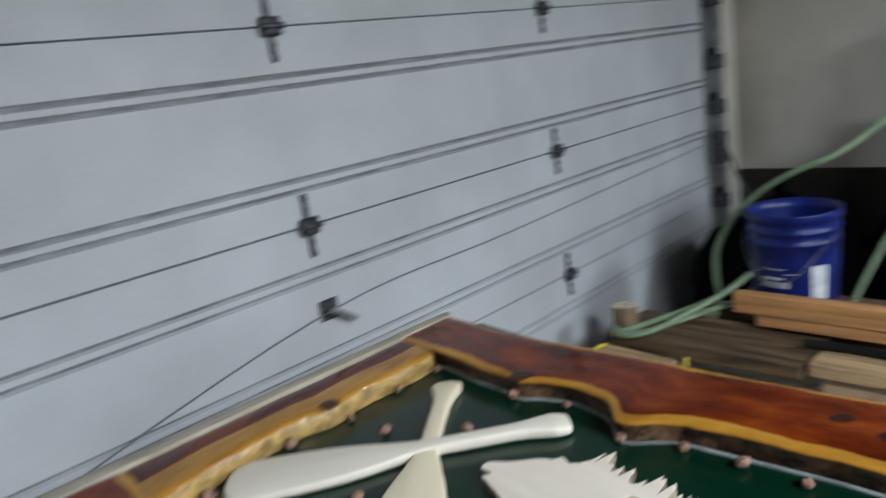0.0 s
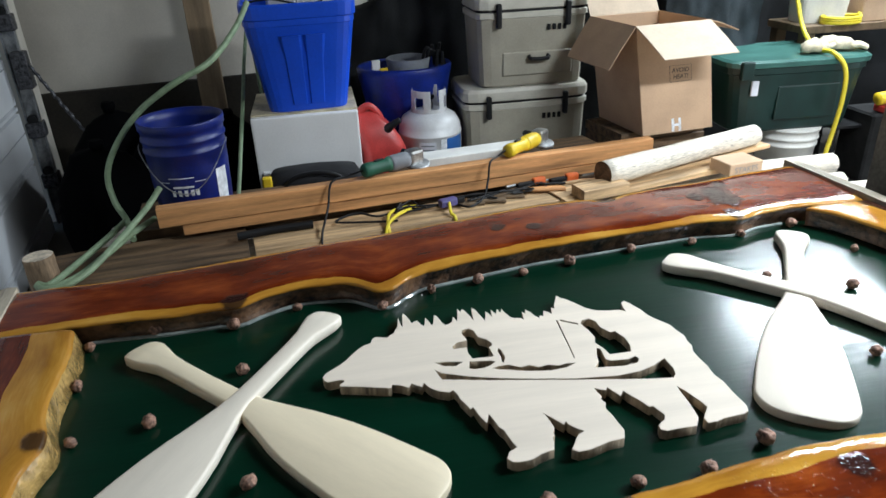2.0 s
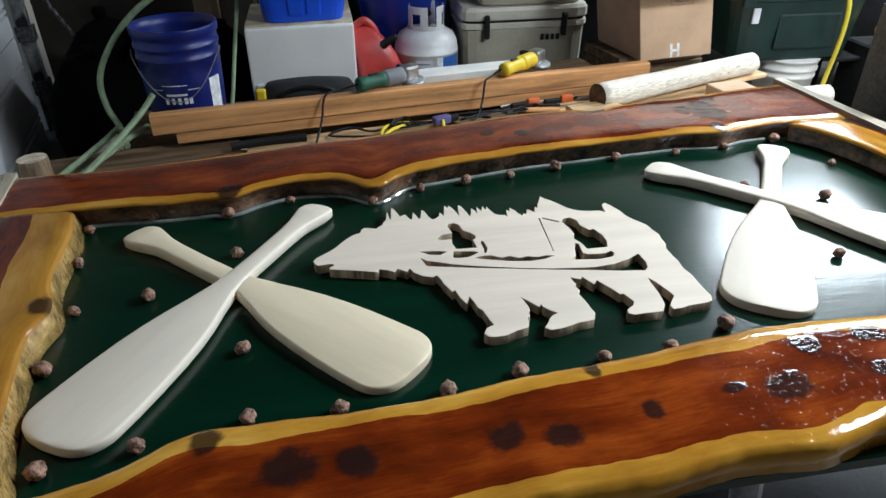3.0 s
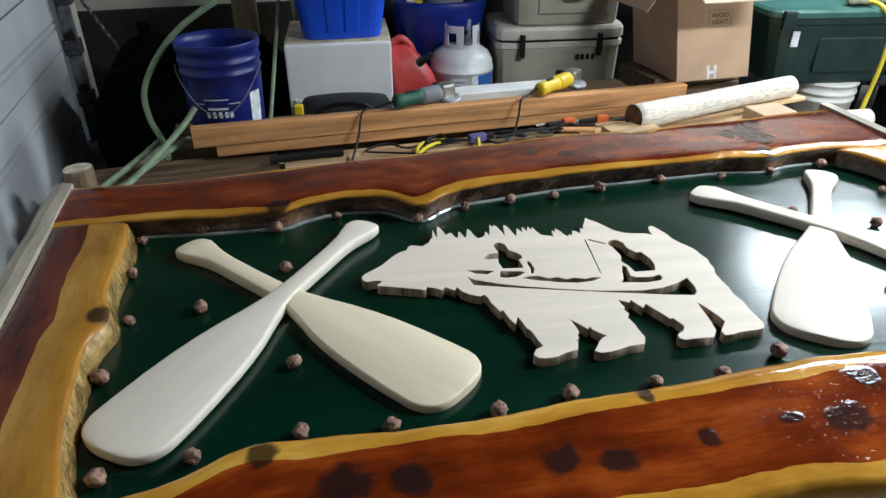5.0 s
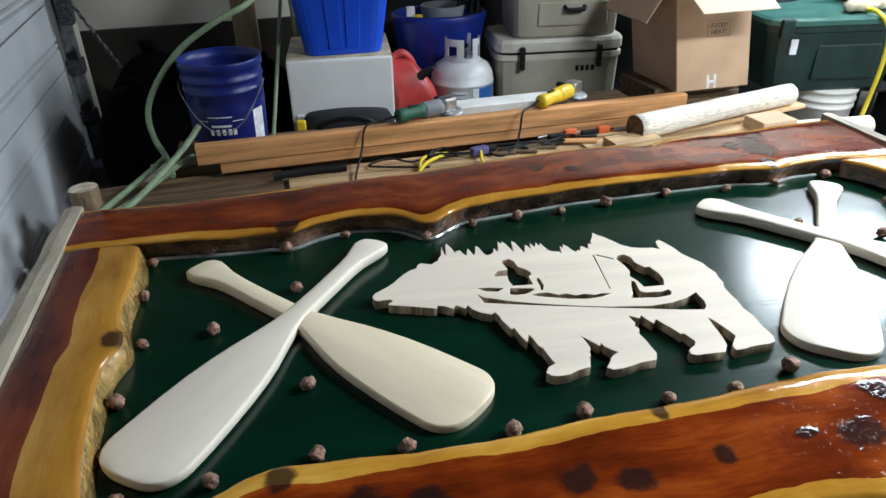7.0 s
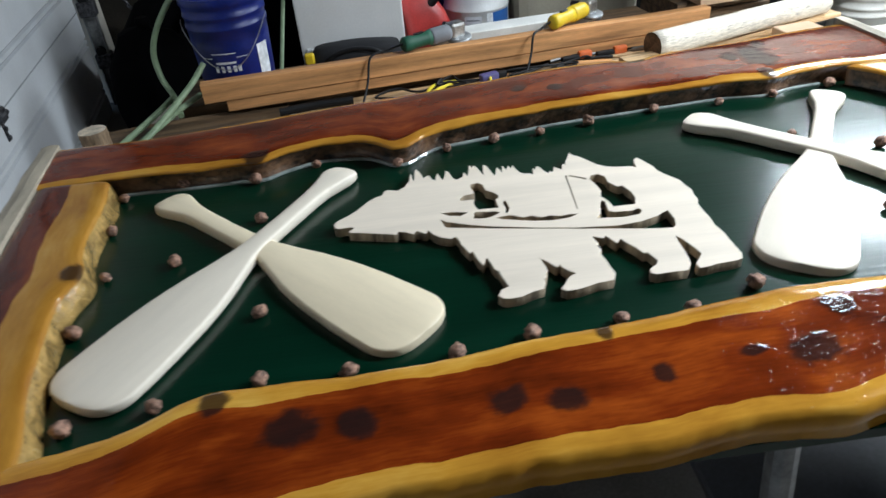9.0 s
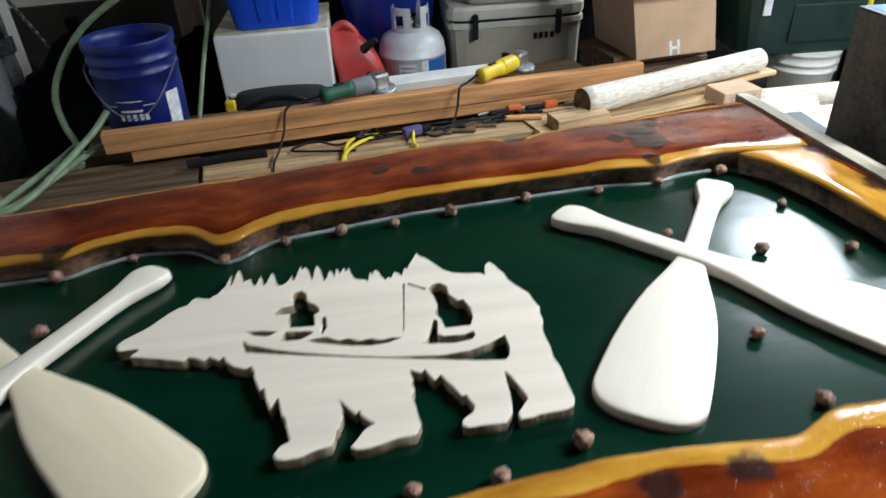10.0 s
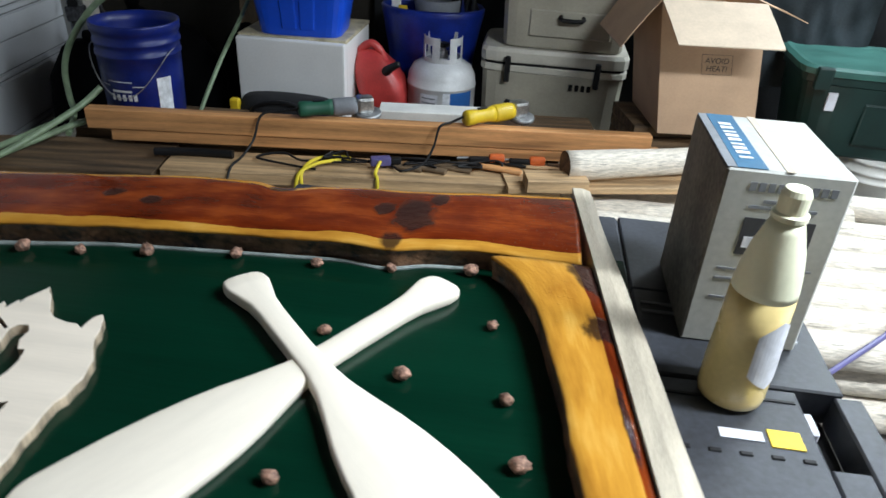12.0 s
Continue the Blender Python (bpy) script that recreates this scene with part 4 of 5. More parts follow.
# logs lying in layers on the floor
random.seed(21)
for lay in range(3):
    for k in range(9):
        y = 0.80 + 0.112 * k + 0.03 * (lay % 2)
        if y > 1.83 - 0.05 * lay:
            continue
        x0 = 0.92 + random.uniform(-0.05, 0.1) if y < 1.43 else -1.02 + random.uniform(0, 0.12)
        x1 = 2.02 + random.uniform(-0.1, 0.22)
        log((x0, y, 0.052 + 0.095 * lay), (x1, y + 0.03, 0.052 + 0.095 * lay), 0.053, seed=k + 10 * lay)
log((0.975, 1.452, 0.408), (1.79, 1.735, 0.412), 0.050, "peeled pale cedar log lying on top of the pile", 77)
board("board", -0.80, 1.51, 0.272, 1.75, 0.30, 0.04, SLOPE - 3, M_lumbergrey, "weathered grey board in the pile")
board("board", -0.78, 1.49, 0.313, 1.75, 0.30, 0.039, SLOPE - 3, M_lumbergrey, "weathered grey board in the pile")
board("board", -1.0, 1.13, 0.285, 0.655, 0.27, 0.048, SLOPE, M_lumbergrey, "rough brown slab with bark edges", ends=0.02)
board("board", -0.335, 1.247, 0.298, 1.32, 0.17, 0.042, SLOPE, M_lumberpale, "pale rough-sawn board with knots", ends=0.012)
board("beam", -0.585, 1.405, 0.352, 1.93, 0.09, 0.0415, SLOPE, M_lumber, "planed orange-brown lumber beam", "beam")
board("beam", -0.658, 1.389, 0.394, 1.95, 0.046, 0.071, SLOPE, M_lumber, "planed orange-brown lumber beam with dark knots", "beam")
board("board", 0.80, 1.36, 0.325, 0.92, 0.16, 0.024, SLOPE + 6, M_lumberpale, "pale thin board under the log")
board("board", 1.05, 1.47, 0.348, 0.85, 0.12, 0.018, SLOPE + 9, M_lumberpale, "pale thin board under the log")
board("wood_block", 0.86, 1.34, 0.345, 0.20, 0.09, 0.045, SLOPE + 4, M_lumberpale, "short pale wood block with screw holes", "wood block")
for k, z in enumerate((0.28, 0.324, 0.368)):
    board("plank", 1.25, 1.89 + 0.01 * k, z, 0.46, 0.30, 0.042, 11, M_lumbergrey, "weathered plank under the cardboard box", "plank", "planks under the box")
stump = log((-0.985, 1.215, 0.0), (-0.995, 1.225, 0.412), 0.052, "short upright wooden post with a pale cut top", 5, "", (M_stump, M_cuttop))
stump.name = "wooden_post"
stump["category"] = "post"

lc = thing("long_carton", pose(-0.315, 1.274, 0.0, 0, 0, SLOPE), "long brown cardboard carton under the pale board", "carton")
part("body", box(0, 1.22, 0, 0.10, 0.0, 0.296, 0.003, 1), M_card, lc)
part("mark", lathe([(0.013, 0), (0.013, 0.001)], 20), M_ink, lc, m=pose(0.615, -0.0005, 0.262, 90))
part("mark", lathe([(0.010, 0), (0.010, 0.001)], 20), M_card, lc, m=pose(0.615, -0.0012, 0.262, 90))
for i in range(9):
    part("bar", box(1.03 + 0.012 * i, 1.036 + 0.012 * i + 0.003 * (i % 2), -0.001, 0.0005, 0.245, 0.285), M_ink, lc)
part("fold", box(0.28, 0.284, -0.001, 0.0005, 0.16, 0.294), M_cardpale, lc)
part("fold", box(0.86, 0.864, -0.001, 0.0005, 0.16, 0.294), M_cardpale, lc)

sc = thing("small_carton", pose(1.50, 1.43, 0.348, 0, 0, 9), "small brown cardboard carton with black lettering", "carton")
part("body", box(0, 0.16, 0, 0.12, 0.0, 0.05, 0.003, 1), M_card, sc)
lettering("lettering", "STAKES", 0.034, M_inkgrey, sc, pose(0.08, -0.0006, 0.022, 90))


board("wood_block", -1.0, 1.03, 0.0, 0.29, 0.08, 0.30, 4, M_lumberpale, "pale upright wood offcut beside the post", "wood block", "")
solo("yellow_strap", tube([(-0.70, 1.160, 0.300), (-0.697, 1.150, 0.285), (-0.690, 1.140, 0.24), (-0.688, 1.13, 0.15), (-0.675, 1.115, 0.010)], 0.0062, 8), M_cordy, "yellow cord hanging over the slab edge", "cord")
solo("yellow_strap", tube([(-0.985, 1.09, 0.306), (-0.99, 1.045, 0.306), (-0.992, 1.02, 0.27), (-0.99, 1.015, 0.1), (-0.98, 1.0, 0.008)], 0.0062, 8), M_cordy, "yellow cord hanging over the wood offcut", "cord")

# ---------- tools on the beams ----------
def grinder(m, body_mat, grip_mat, label):
    g = thing("angle_grinder", m, label, "angle grinder", "angle grinders on the beam")
    part("handle", lathe([(0.022, 0.0), (0.027, 0.006), (0.027, 0.03), (0.024, 0.05), (0.025, 0.10), (0.029, 0.115)], 20), grip_mat, g, m=pose(0, 0, 0.031, 0, 90), smooth=True)
    part("motor_body", lathe([(0.029, 0.116), (0.031, 0.125), (0.031, 0.185), (0.028, 0.20)], 20), body_mat, g, m=pose(0, 0, 0.031, 0, 90), smooth=True)
    part("gear_head", box(0.20, 0.262, -0.026, 0.026, 0.008, 0.064, 0.012, 2), M_metal, g, "bare cast aluminium gear head", smooth=False)
    part("guard", lathe([(0.014, 0.0), (0.047, 0.0), (0.049, 0.004), (0.049, 0.014), (0.045, 0.016), (0.02, 0.017)], 28), M_steel, g, "round steel blade guard", smooth=True, m=pose(0.240, -0.006, -0.004, 8, 0, 0))
    part("side_handle", lathe([(0.009, 0), (0.013, 0.01), (0.013, 0.05), (0.008, 0.056)], 14), M_black, g, m=pose(0.232, 0.024, 0.036, -90), smooth=True)
    part("switch", box(0.05, 0.09, -0.006, 0.006, 0.055, 0.061, 0.002, 1), M_black, g)
    return g


gz = 0.4655
grinder(pose(0.06, 1.495, gz, 0, 0, 28), M_inkgrey, M_toolgreen, "green and grey angle grinder resting on the beam")
grinder(pose(0.625, 1.565, gz, 0, 0, 40), M_yellow, M_yellow, "yellow angle grinder resting on the beam")
solo("power_cord", tube([(0.062, 1.496, 0.50), (0.0, 1.49, 0.485), (-0.06, 1.46, 0.476), (-0.08, 1.425, 0.40), (-0.10, 1.36, 0.36), (-0.11, 1.29, 0.352), (-0.115, 1.245, 0.30)], 0.0042, 8), M_black, "black rubber grinder cord hanging over the beam", "power cord")
solo("power_cord", tube([(0.622, 1.576, 0.50), (0.58, 1.555, 0.482), (0.545, 1.52, 0.474), (0.53, 1.495, 0.41), (0.50, 1.45, 0.36), (0.44, 1.40, 0.352), (0.40, 1.43, 0.352), (0.33, 1.47, 0.355)], 0.0042, 8), M_black, "black rubber grinder cord hanging over the beam", "power cord")
solo("power_cord", tube([(0.32, 1.45, 0.352), (0.2, 1.44, 0.358), (0.10, 1.40, 0.352), (0.02, 1.43, 0.36), (-0.06, 1.39, 0.352), (0.04, 1.36, 0.352), (0.16, 1.34, 0.352)], 0.0042, 8), M_black, "tangled black cord on the pale board", "power cord")
solo("power_cord", tube([(0.36, 1.46, 0.352), (0.47, 1.50, 0.358), (0.60, 1.50, 0.356), (0.72, 1.53, 0.36), (0.85, 1.52, 0.36)], 0.0055, 8), M_black, "black cord lying along the board", "power cord")
solo("yellow_strap", tube([(0.105, 1.285, 0.26), (0.115, 1.30, 0.345), (0.155, 1.36, 0.362), (0.205, 1.42, 0.356), (0.25, 1.455, 0.352), (0.20, 1.455, 0.354), (0.14, 1.40, 0.360), (0.122, 1.31, 0.346), (0.135, 1.29, 0.26)], 0.0062, 8), M_cordy, "yellow cord loop hanging over the board", "cord")
solo("yellow_strap", tube([(0.36, 1.47, 0.36), (0.362, 1.42, 0.37), (0.358, 1.36, 0.352), (0.37, 1.335, 0.34), (0.372, 1.325, 0.27)], 0.006, 8), M_cordy, "yellow cord end hanging over the board", "cord")
random.seed(31)
for cx, cy in ((0.24, 1.44), (0.50, 1.46), (0.66, 1.49)):
    knot = [(cx + random.uniform(-0.10, 0.10), cy + random.uniform(-0.035, 0.03), 0.354 + 0.006 * (k % 4)) for k in range(11)]
    solo("power_cord", tube(knot, 0.0036, 8), M_black, "tangled thin black cord in front of the beam", "power cord")
pl = thing("plug_adapter", pose(0.36, 1.43, 0.352, 0, 0, 20), "violet extension lead socket among the cords", "socket")
part("body", box(-0.035, 0.035, -0.016, 0.016, 0, 0.03, 0.007, 2), M_purple, pl)
part("plug", box(0.034, 0.07, -0.012, 0.012, 0.003, 0.026, 0.006, 2), M_black, pl)
bar = solo("pry_bar", tube([(-0.40, 1.345, 0.354), (-0.28, 1.368, 0.356), (-0.14, 1.382, 0.356)], lambda f: 0.015, 10), M_black, "black steel bar lying on the board", "pry bar")
random.seed(9)
for x, y, mm, nm, lab in ((0.70, 1.53, M_orange, "clamp", "orange and black hand clamp"), (0.84, 1.545, M_orange, "clamp", "orange and black hand clamp")):
    c = thing(nm, pose(x, y, 0.352, 0, 0, random.uniform(-10, 40)), lab + " among offcuts", "clamp", "clamps on the pile")
    part("jaw", box(-0.05, 0.045, -0.010, 0.010, 0.002, 0.026, 0.006, 2), M_black, c)
    part("grip", box(0.02, 0.075, -0.014, 0.014, 0.006, 0.036, 0.010, 2), mm, c)
    part("screw", tube([(-0.09, 0.012, 0.015), (0.0, 0.012, 0.018)], 0.005, 8, 1), M_steel, c)
for i in range(11):
    x = 0.38 + 0.055 * i
    board("offcut", x, 1.435 + 0.012 * i, 0.341 + 0.004 * (i % 3), 0.12 + 0.03 * (i % 3), 0.03, 0.012, random.uniform(-12, 30), random.choice((M_lumberpale, M_lumber, M_post)), "thin wood offcut among the cords", "offcut", "offcuts on the pile")
# A plain white board stands in for the pale bag lying here.
board("white_board", 0.30, 1.68, 0.42, 0.52, 0.10, 0.035, SLOPE, M_whiteplastic, "plain white board standing in for a pale bag behind the grinders", "board", "")
board("plank", 0.20, 1.65, 0.376, 0.9, 0.16, 0.043, SLOPE, M_lumbergrey, "weathered plank behind the beam", "plank")

# ---------- hose and bucket ----------
solo("hose", tube([(-0.30, 1.93, 1.06), (-0.345, 1.80, 0.985), (-0.43, 1.65, 0.90), (-0.56, 1.60, 0.84), (-0.69, 1.60, 0.755), (-0.79, 1.60, 0.645), (-0.845, 1.60, 0.54), (-0.84, 1.58, 0.445), (-0.80, 1.53, 0.385), (-0.76, 1.42, 0.352)], 0.0108, 10), M_hose, "pale green garden hose hanging from the tote", "hose")
solo("hose", tube([(-0.437, 1.75, 0.325), (-0.425, 1.82, 0.40), (-0.412, 1.98, 0.52), (-0.40, 2.2, 0.65), (-0.385, 2.4, 0.80), (-0.37, 2.6, 0.86), (-0.36, 2.72, 0.40)], 0.0085, 8), M_hose, "pale green hose hanging behind the small refrigerator", "hose")
coil = thing("hose_coil", pose(0, 0, 0), "coiled pale green garden hose lying on the slab", "hose coil")
for run in ([(-0.655, 1.50, 0.505), (-0.70, 1.43, 0.455), (-0.775, 1.30, 0.40), (-0.84, 1.19, 0.36), (-0.90, 1.13, 0.345), (-0.96, 1.12, 0.345), (-0.99, 1.15, 0.345)],
            [(-0.70, 1.52, 0.385), (-0.755, 1.42, 0.378), (-0.815, 1.30, 0.362), (-0.875, 1.19, 0.346), (-0.93, 1.13, 0.345), (-0.98, 1.15, 0.345)],
            [(-0.80, 1.53, 0.385), (-0.84, 1.42, 0.37), (-0.90, 1.28, 0.352), (-0.95, 1.15, 0.345), (-0.99, 1.16, 0.345)]):
    part("loop", tube(run, 0.0108, 10), M_hose, coil)

bk = thing("bucket", pose(-0.567, 1.632, 0.353), "blue plastic five gallon bucket with white print", "bucket")
prof = [(0.128, 0), (0.132, 0.004), (0.140, 0.20), (0.1415, 0.255), (0.1455, 0.258), (0.1455, 0.266), (0.142, 0.268), (0.1425, 0.295), (0.1470, 0.298), (0.1470, 0.306), (0.143, 0.308), (0.144, 0.335), (0.1495, 0.338), (0.1505, 0.36), (0.150, 0.366), (0.143, 0.366), (0.141, 0.33), (0.125, 0.012), (0.02, 0.010)]
part("shell", lathe(prof, 48), M_bluebucket, bk, smooth=True)
arc = [(0.152 * math.cos(radians(a)), -0.03 - 0.128 * abs(math.sin(radians(a))) * 0.95, 0.285 - 0.16 * math.sin(radians(a)) ** 2) for a in range(0, 181, 15)]
part("bail", tube(arc, 0.0019, 6, 3), M_steel, bk, "bent wire bail handle")


def wrap(r, a0, a1, z0, z1, n=10, off=0.0012):
    bm = bmesh.new()
    rows = []
    for i in range(n + 1):
        a = radians(a0 + (a1 - a0) * i / n)
        rows.append([bm.verts.new(((rr + off) * math.cos(a), (rr + off) * math.sin(a), z)) for rr, z in ((r(z0), z0), (r(z1), z1))])
    for a, b in zip(rows, rows[1:]):
        bm.faces.new((a[0], b[0], b[1], a[1]))
    return bm


rb = lambda z: 0.132 + 0.0405 * z
part("print", wrap(rb, -108, -78, 0.142, 0.150), M_whiteprint, bk)
for a in (-111, -102, -93, -84, -77):
    part("print", wrap(rb, a, a + 5, 0.112, 0.135, 3), M_whiteprint, bk)
for a0, a1, z in ((-128, -112, 0.162), (-112, -76, 0.178), (-76, -60, 0.162)):
    part("print", wrap(rb, a0, a1, z, z + 0.003), M_whiteprint, bk)
part("print", wrap(rb, -42, -20, 0.07, 0.19, 6), M_whiteprint, bk, "worn white printed panel")

# ---------- fridge with tote ----------
fr = thing("mini_fridge", pose(-0.367, 2.01, 0), "small white refrigerator with a yellowed top edge", "refrigerator")
part("door", box(0, 0.452, 0, 0.045, 0.03, 0.592, 0.008, 2), M_white, fr)
part("cabinet", box(0.003, 0.449, 0.05, 0.45, 0.012, 0.585, 0.006, 2), M_white, fr)
part("worktop", box(0.0, 0.452, 0.03, 0.45, 0.586, 0.601, 0.005, 2), mat("yellowed_trim", (0.55, 0.48, 0.32), 0.5, var=0.3, scale=12), fr, "yellowed plastic top")
part("handle", box(0.02, 0.05, -0.012, 0.004, 0.20, 0.36, 0.004, 1), M_white, fr)
for x in (0.05, 0.40):
    part("foot", lathe([(0.02, 0), (0.02, 0.03)], 12), M_black, fr, m=pose(x, 0.1, 0))
    part("foot", lathe([(0.02, 0), (0.02, 0.03)], 12), M_black, fr, m=pose(x, 0.38, 0))


def open_tote(name, w, d, h, taper, material, m, label, category, ribs=True, power=6):
    """A tapered storage tote with open top, rim and pressed panels."""
    t = thing(name, m, label, category)
    k = 1 - taper
    pr = [(k, 0), (k + 0.01, 0.006), (0.985, h * 0.80), (1.0, h * 0.81), (1.0, h * 0.86), (1.03, h * 0.87), (1.04, h * 0.985), (1.02, h), (0.985, h), (0.95, h * 0.9), (k - 0.02, 0.014), (0.1, 0.012)]
    part("shell", lathe(pr, 64, w / 2, d / 2, power), material, t)
    if ribs:
        for fx in (-0.42, 0.02):
            bm = bmesh.new()
            rows = []
            for z, f in ((0.03, k), (h * 0.5, (k + 0.985) / 2), (h * 0.72, 0.97)):
                rows.append([bm.verts.new((fx * w * 0.5 * f + x * f, -d / 2 * f * 1.0 - y, z)) for x, y in ((0, 0.0), (0.012, 0.012), (w * 0.18, 0.012), (w * 0.18 + 0.012, 0.0))])
            for a, b in zip(rows, rows[1:]):
                for q in range(3):
                    bm.faces.new((a[q], a[q + 1], b[q + 1], b[q]))
            bm.faces.new(rows[-1])
            part("rib", bm, material, t)
    return t


bt = open_tote("blue_tote", 0.455, 0.36, 0.44, 0.27, M_blue, pose(-0.125, 2.19, 0.601, 0, 0, 4), "bright blue plastic tote on the fridge holding wire racks", "storage tote")
for i in range(6):
    x = -0.05 + 0.036 * i
    part("wire", tube([(x, -0.10, 0.22), (x + 0.004, -0.12, 0.40), (x + 0.004, -0.12, 0.475), (x + 0.016, -0.12, 0.475), (x + 0.018, -0.11, 0.40)], 0.004, 6, 3), M_whiteplastic, bt)
part("rack", box(-0.12, 0.15, -0.02, 0.10, 0.38, 0.52, 0.01, 1), M_whiteplastic, bt, "cream plastic rack")
part("lead", tube([(-0.21, -0.06, 0.44), (-0.10, -0.14, 0.455), (0.02, -0.16, 0.43), (0.10, -0.15, 0.44)], 0.004, 6), M_black, bt)

# black tool bag before the fridge
bg = thing("tool_bag", pose(-0.125, 1.90, 0), "black canvas tool bag with a rounded top", "tool bag")
part("bag", lathe([(0.19, 0), (0.20, 0.02), (0.205, 0.25), (0.20, 0.35), (0.175, 0.39), (0.08, 0.405), (0.01, 0.407)], 40, 1.0, 0.42, 3.0), M_blackcloth, bg, smooth=True)
part("strap", tube([(-0.14, -0.075, 0.30), (-0.10, -0.085, 0.375), (0.0, -0.085, 0.40), (0.10, -0.085, 0.375), (0.14, -0.075, 0.30)], 0.009, 8), M_black, bg)
part("buckle", box(-0.215, -0.175, -0.07, -0.04, 0.33, 0.39, 0.006, 1), M_yellow, bg, "yellow plastic buckle")

# low pallet with gas can, tank
pal = thing("wooden_pallet", pose(0.08, 2.02, 0), "low grey wooden pallet under the can and tank", "pallet")
for k in range(5):
    part("slat", box(0, 0.56, 0.02 + 0.115 * k, 0.11 + 0.115 * k, 0.13, 0.15, 0.002, 1), M_lumbergrey, pal)
for x in (0.02, 0.25, 0.5):
    part("runner", box(x, x + 0.04, 0.02, 0.57, 0, 0.13, 0.002, 1), M_lumbergrey, pal)
gc = thing("gas_can", pose(0.195, 2.27, 0.151, 0, 0, 5), "red plastic gasoline can with a black spout", "gas can")
bm = lathe([(0.93, 0), (1.0, 0.01), (1.0, 0.20), (0.97, 0.25), (0.80, 0.31), (0.5, 0.36), (0.3, 0.375)], 40, 0.105, 0.12, 5)
for v in bm.verts:
    if v.co.z > 0.21:
        v.co.x -= (v.co.z - 0.21) * 0.42
part("body", bm, M_red, gc, smooth=True)
part("grip", tube([(-0.08, -0.02, 0.30), (-0.10, -0.02, 0.365), (-0.055, -0.02, 0.40), (-0.01, -0.02, 0.36), (0.01, -0.02, 0.29)], 0.0175, 12), M_red, gc, smooth=True)
part("spout", tube([(0.01, -0.07, 0.285), (0.03, -0.10, 0.315), (0.075, -0.115, 0.345)], lambda f: 0.026 - 0.014 * f, 12), M_black, gc, "black screw-on spout", smooth=True)
tk = thing("propane_tank", pose(0.442, 2.34, 0.151), "white propane cylinder with a collar and blue label", "gas cylinder")
part("foot_ring", lathe([(0.10, 0), (0.102, 0.035), (0.098, 0.035)], 32), M_tank, tk)
part("body", lathe([(0.08, 0.03), (0.13, 0.045), (0.150, 0.08), (0.153, 0.11), (0.153, 0.23), (0.155, 0.232), (0.155, 0.238), (0.152, 0.24), (0.148, 0.275), (0.130, 0.310), (0.095, 0.332), (0.04, 0.342)], 48), M_tank, tk, smooth=True)
cl = bmesh.new()


def ring_band(bm, a0, a1, r, z0, z1, n=24, th=0.004):
    rows = []
    for i in range(n + 1):
        a = radians(a0 + (a1 - a0) * i / n)
        rows.append([bm.verts.new((q * math.cos(a), q * math.sin(a), z)) for q, z in ((r, z0), (r, z1), (r - th, z1), (r - th, z0))])
    for a, b in zip(rows, rows[1:]):
        for q in range(4):
            bm.faces.new((a[q], b[q], b[(q + 1) % 4], a[(q + 1) % 4]))
    for q in (rows[0], rows[-1]):
        bm.faces.new(q)


ring_band(cl, -180, 180, 0.086, 0.318, 0.352, 40)
bmesh.ops.recalc_face_normals(cl, faces=list(cl.faces))
col = part("collar", cl, M_tank, tk, "white steel guard collar")
for a0, a1 in ((-172, -92), (-62, 10), (50, 150)):
    for p, q, z0, z1 in ((a0, a1, 0.408, 0.440), (a0, a0 + 24, 0.350, 0.409), (a1 - 24, a1, 0.350, 0.409)):
        cl = bmesh.new()
        ring_band(cl, p, q, 0.0855 if z1 < 0.41 else 0.085, z0, z1, 10)
        bmesh.ops.recalc_face_normals(cl, faces=list(cl.faces))
        part("collar_band", cl, M_tank, col)
vl = part("valve", lathe([(0.022, 0.33), (0.022, 0.37), (0.014, 0.375), (0.014, 0.39)], 16), M_metal, tk, "brass-grey valve", smooth=True)
part("knob", lathe([(0.026, 0.39), (0.028, 0.395), (0.028, 0.405), (0.02, 0.408)], 14), M_black, vl)
rt = lambda z: 0.153
part("label", wrap(rt, -75, -25, 0.085, 0.225, 12), M_tankblue, tk, "blue and white paper label")
part("label_text", wrap(rt, -118, -88, 0.10, 0.215, 8), M_label, tk)
for z in (0.195, 0.175, 0.16, 0.145, 0.13):
    part("print", wrap(rt, -115, -92, z, z + 0.006, 6, 0.0022), M_inkgrey, tk)
part("stripe", wrap(rt, -80, -68, 0.085, 0.225, 4, 0.0022), M_whiteprint, tk)

# round navy tub
tb = thing("rope_tub", pose(0.36, 2.555, 0), "navy blue round plastic tub full of odds and ends", "tub")
part("shell", lathe([(0.16, 0), (0.17, 0.01), (0.20, 0.45), (0.225, 0.60), (0.235, 0.64), (0.238, 0.665), (0.230, 0.675), (0.220, 0.66), (0.205, 0.56), (0.05, 0.55)], 48, 1, 0.78), M_navy, tb, smooth=True)
part("tag", box(-0.17, -0.13, -0.12, -0.105, 0.62, 0.72, 0.003, 1), M_whiteplastic, tb, "white paper tag")
part("tag", box(-0.135, -0.095, -0.14, -0.13, 0.645, 0.685, 0.003, 1), M_yellow, tb, "yellow tag")
part("pot", lathe([(0.09, 0.58), (0.11, 0.70), (0.105, 0.705), (0.088, 0.62), (0.01, 0.61)], 28), M_inkgrey, tb, "grey bowl", smooth=True, m=pose(0.02, 0.0, 0.0))
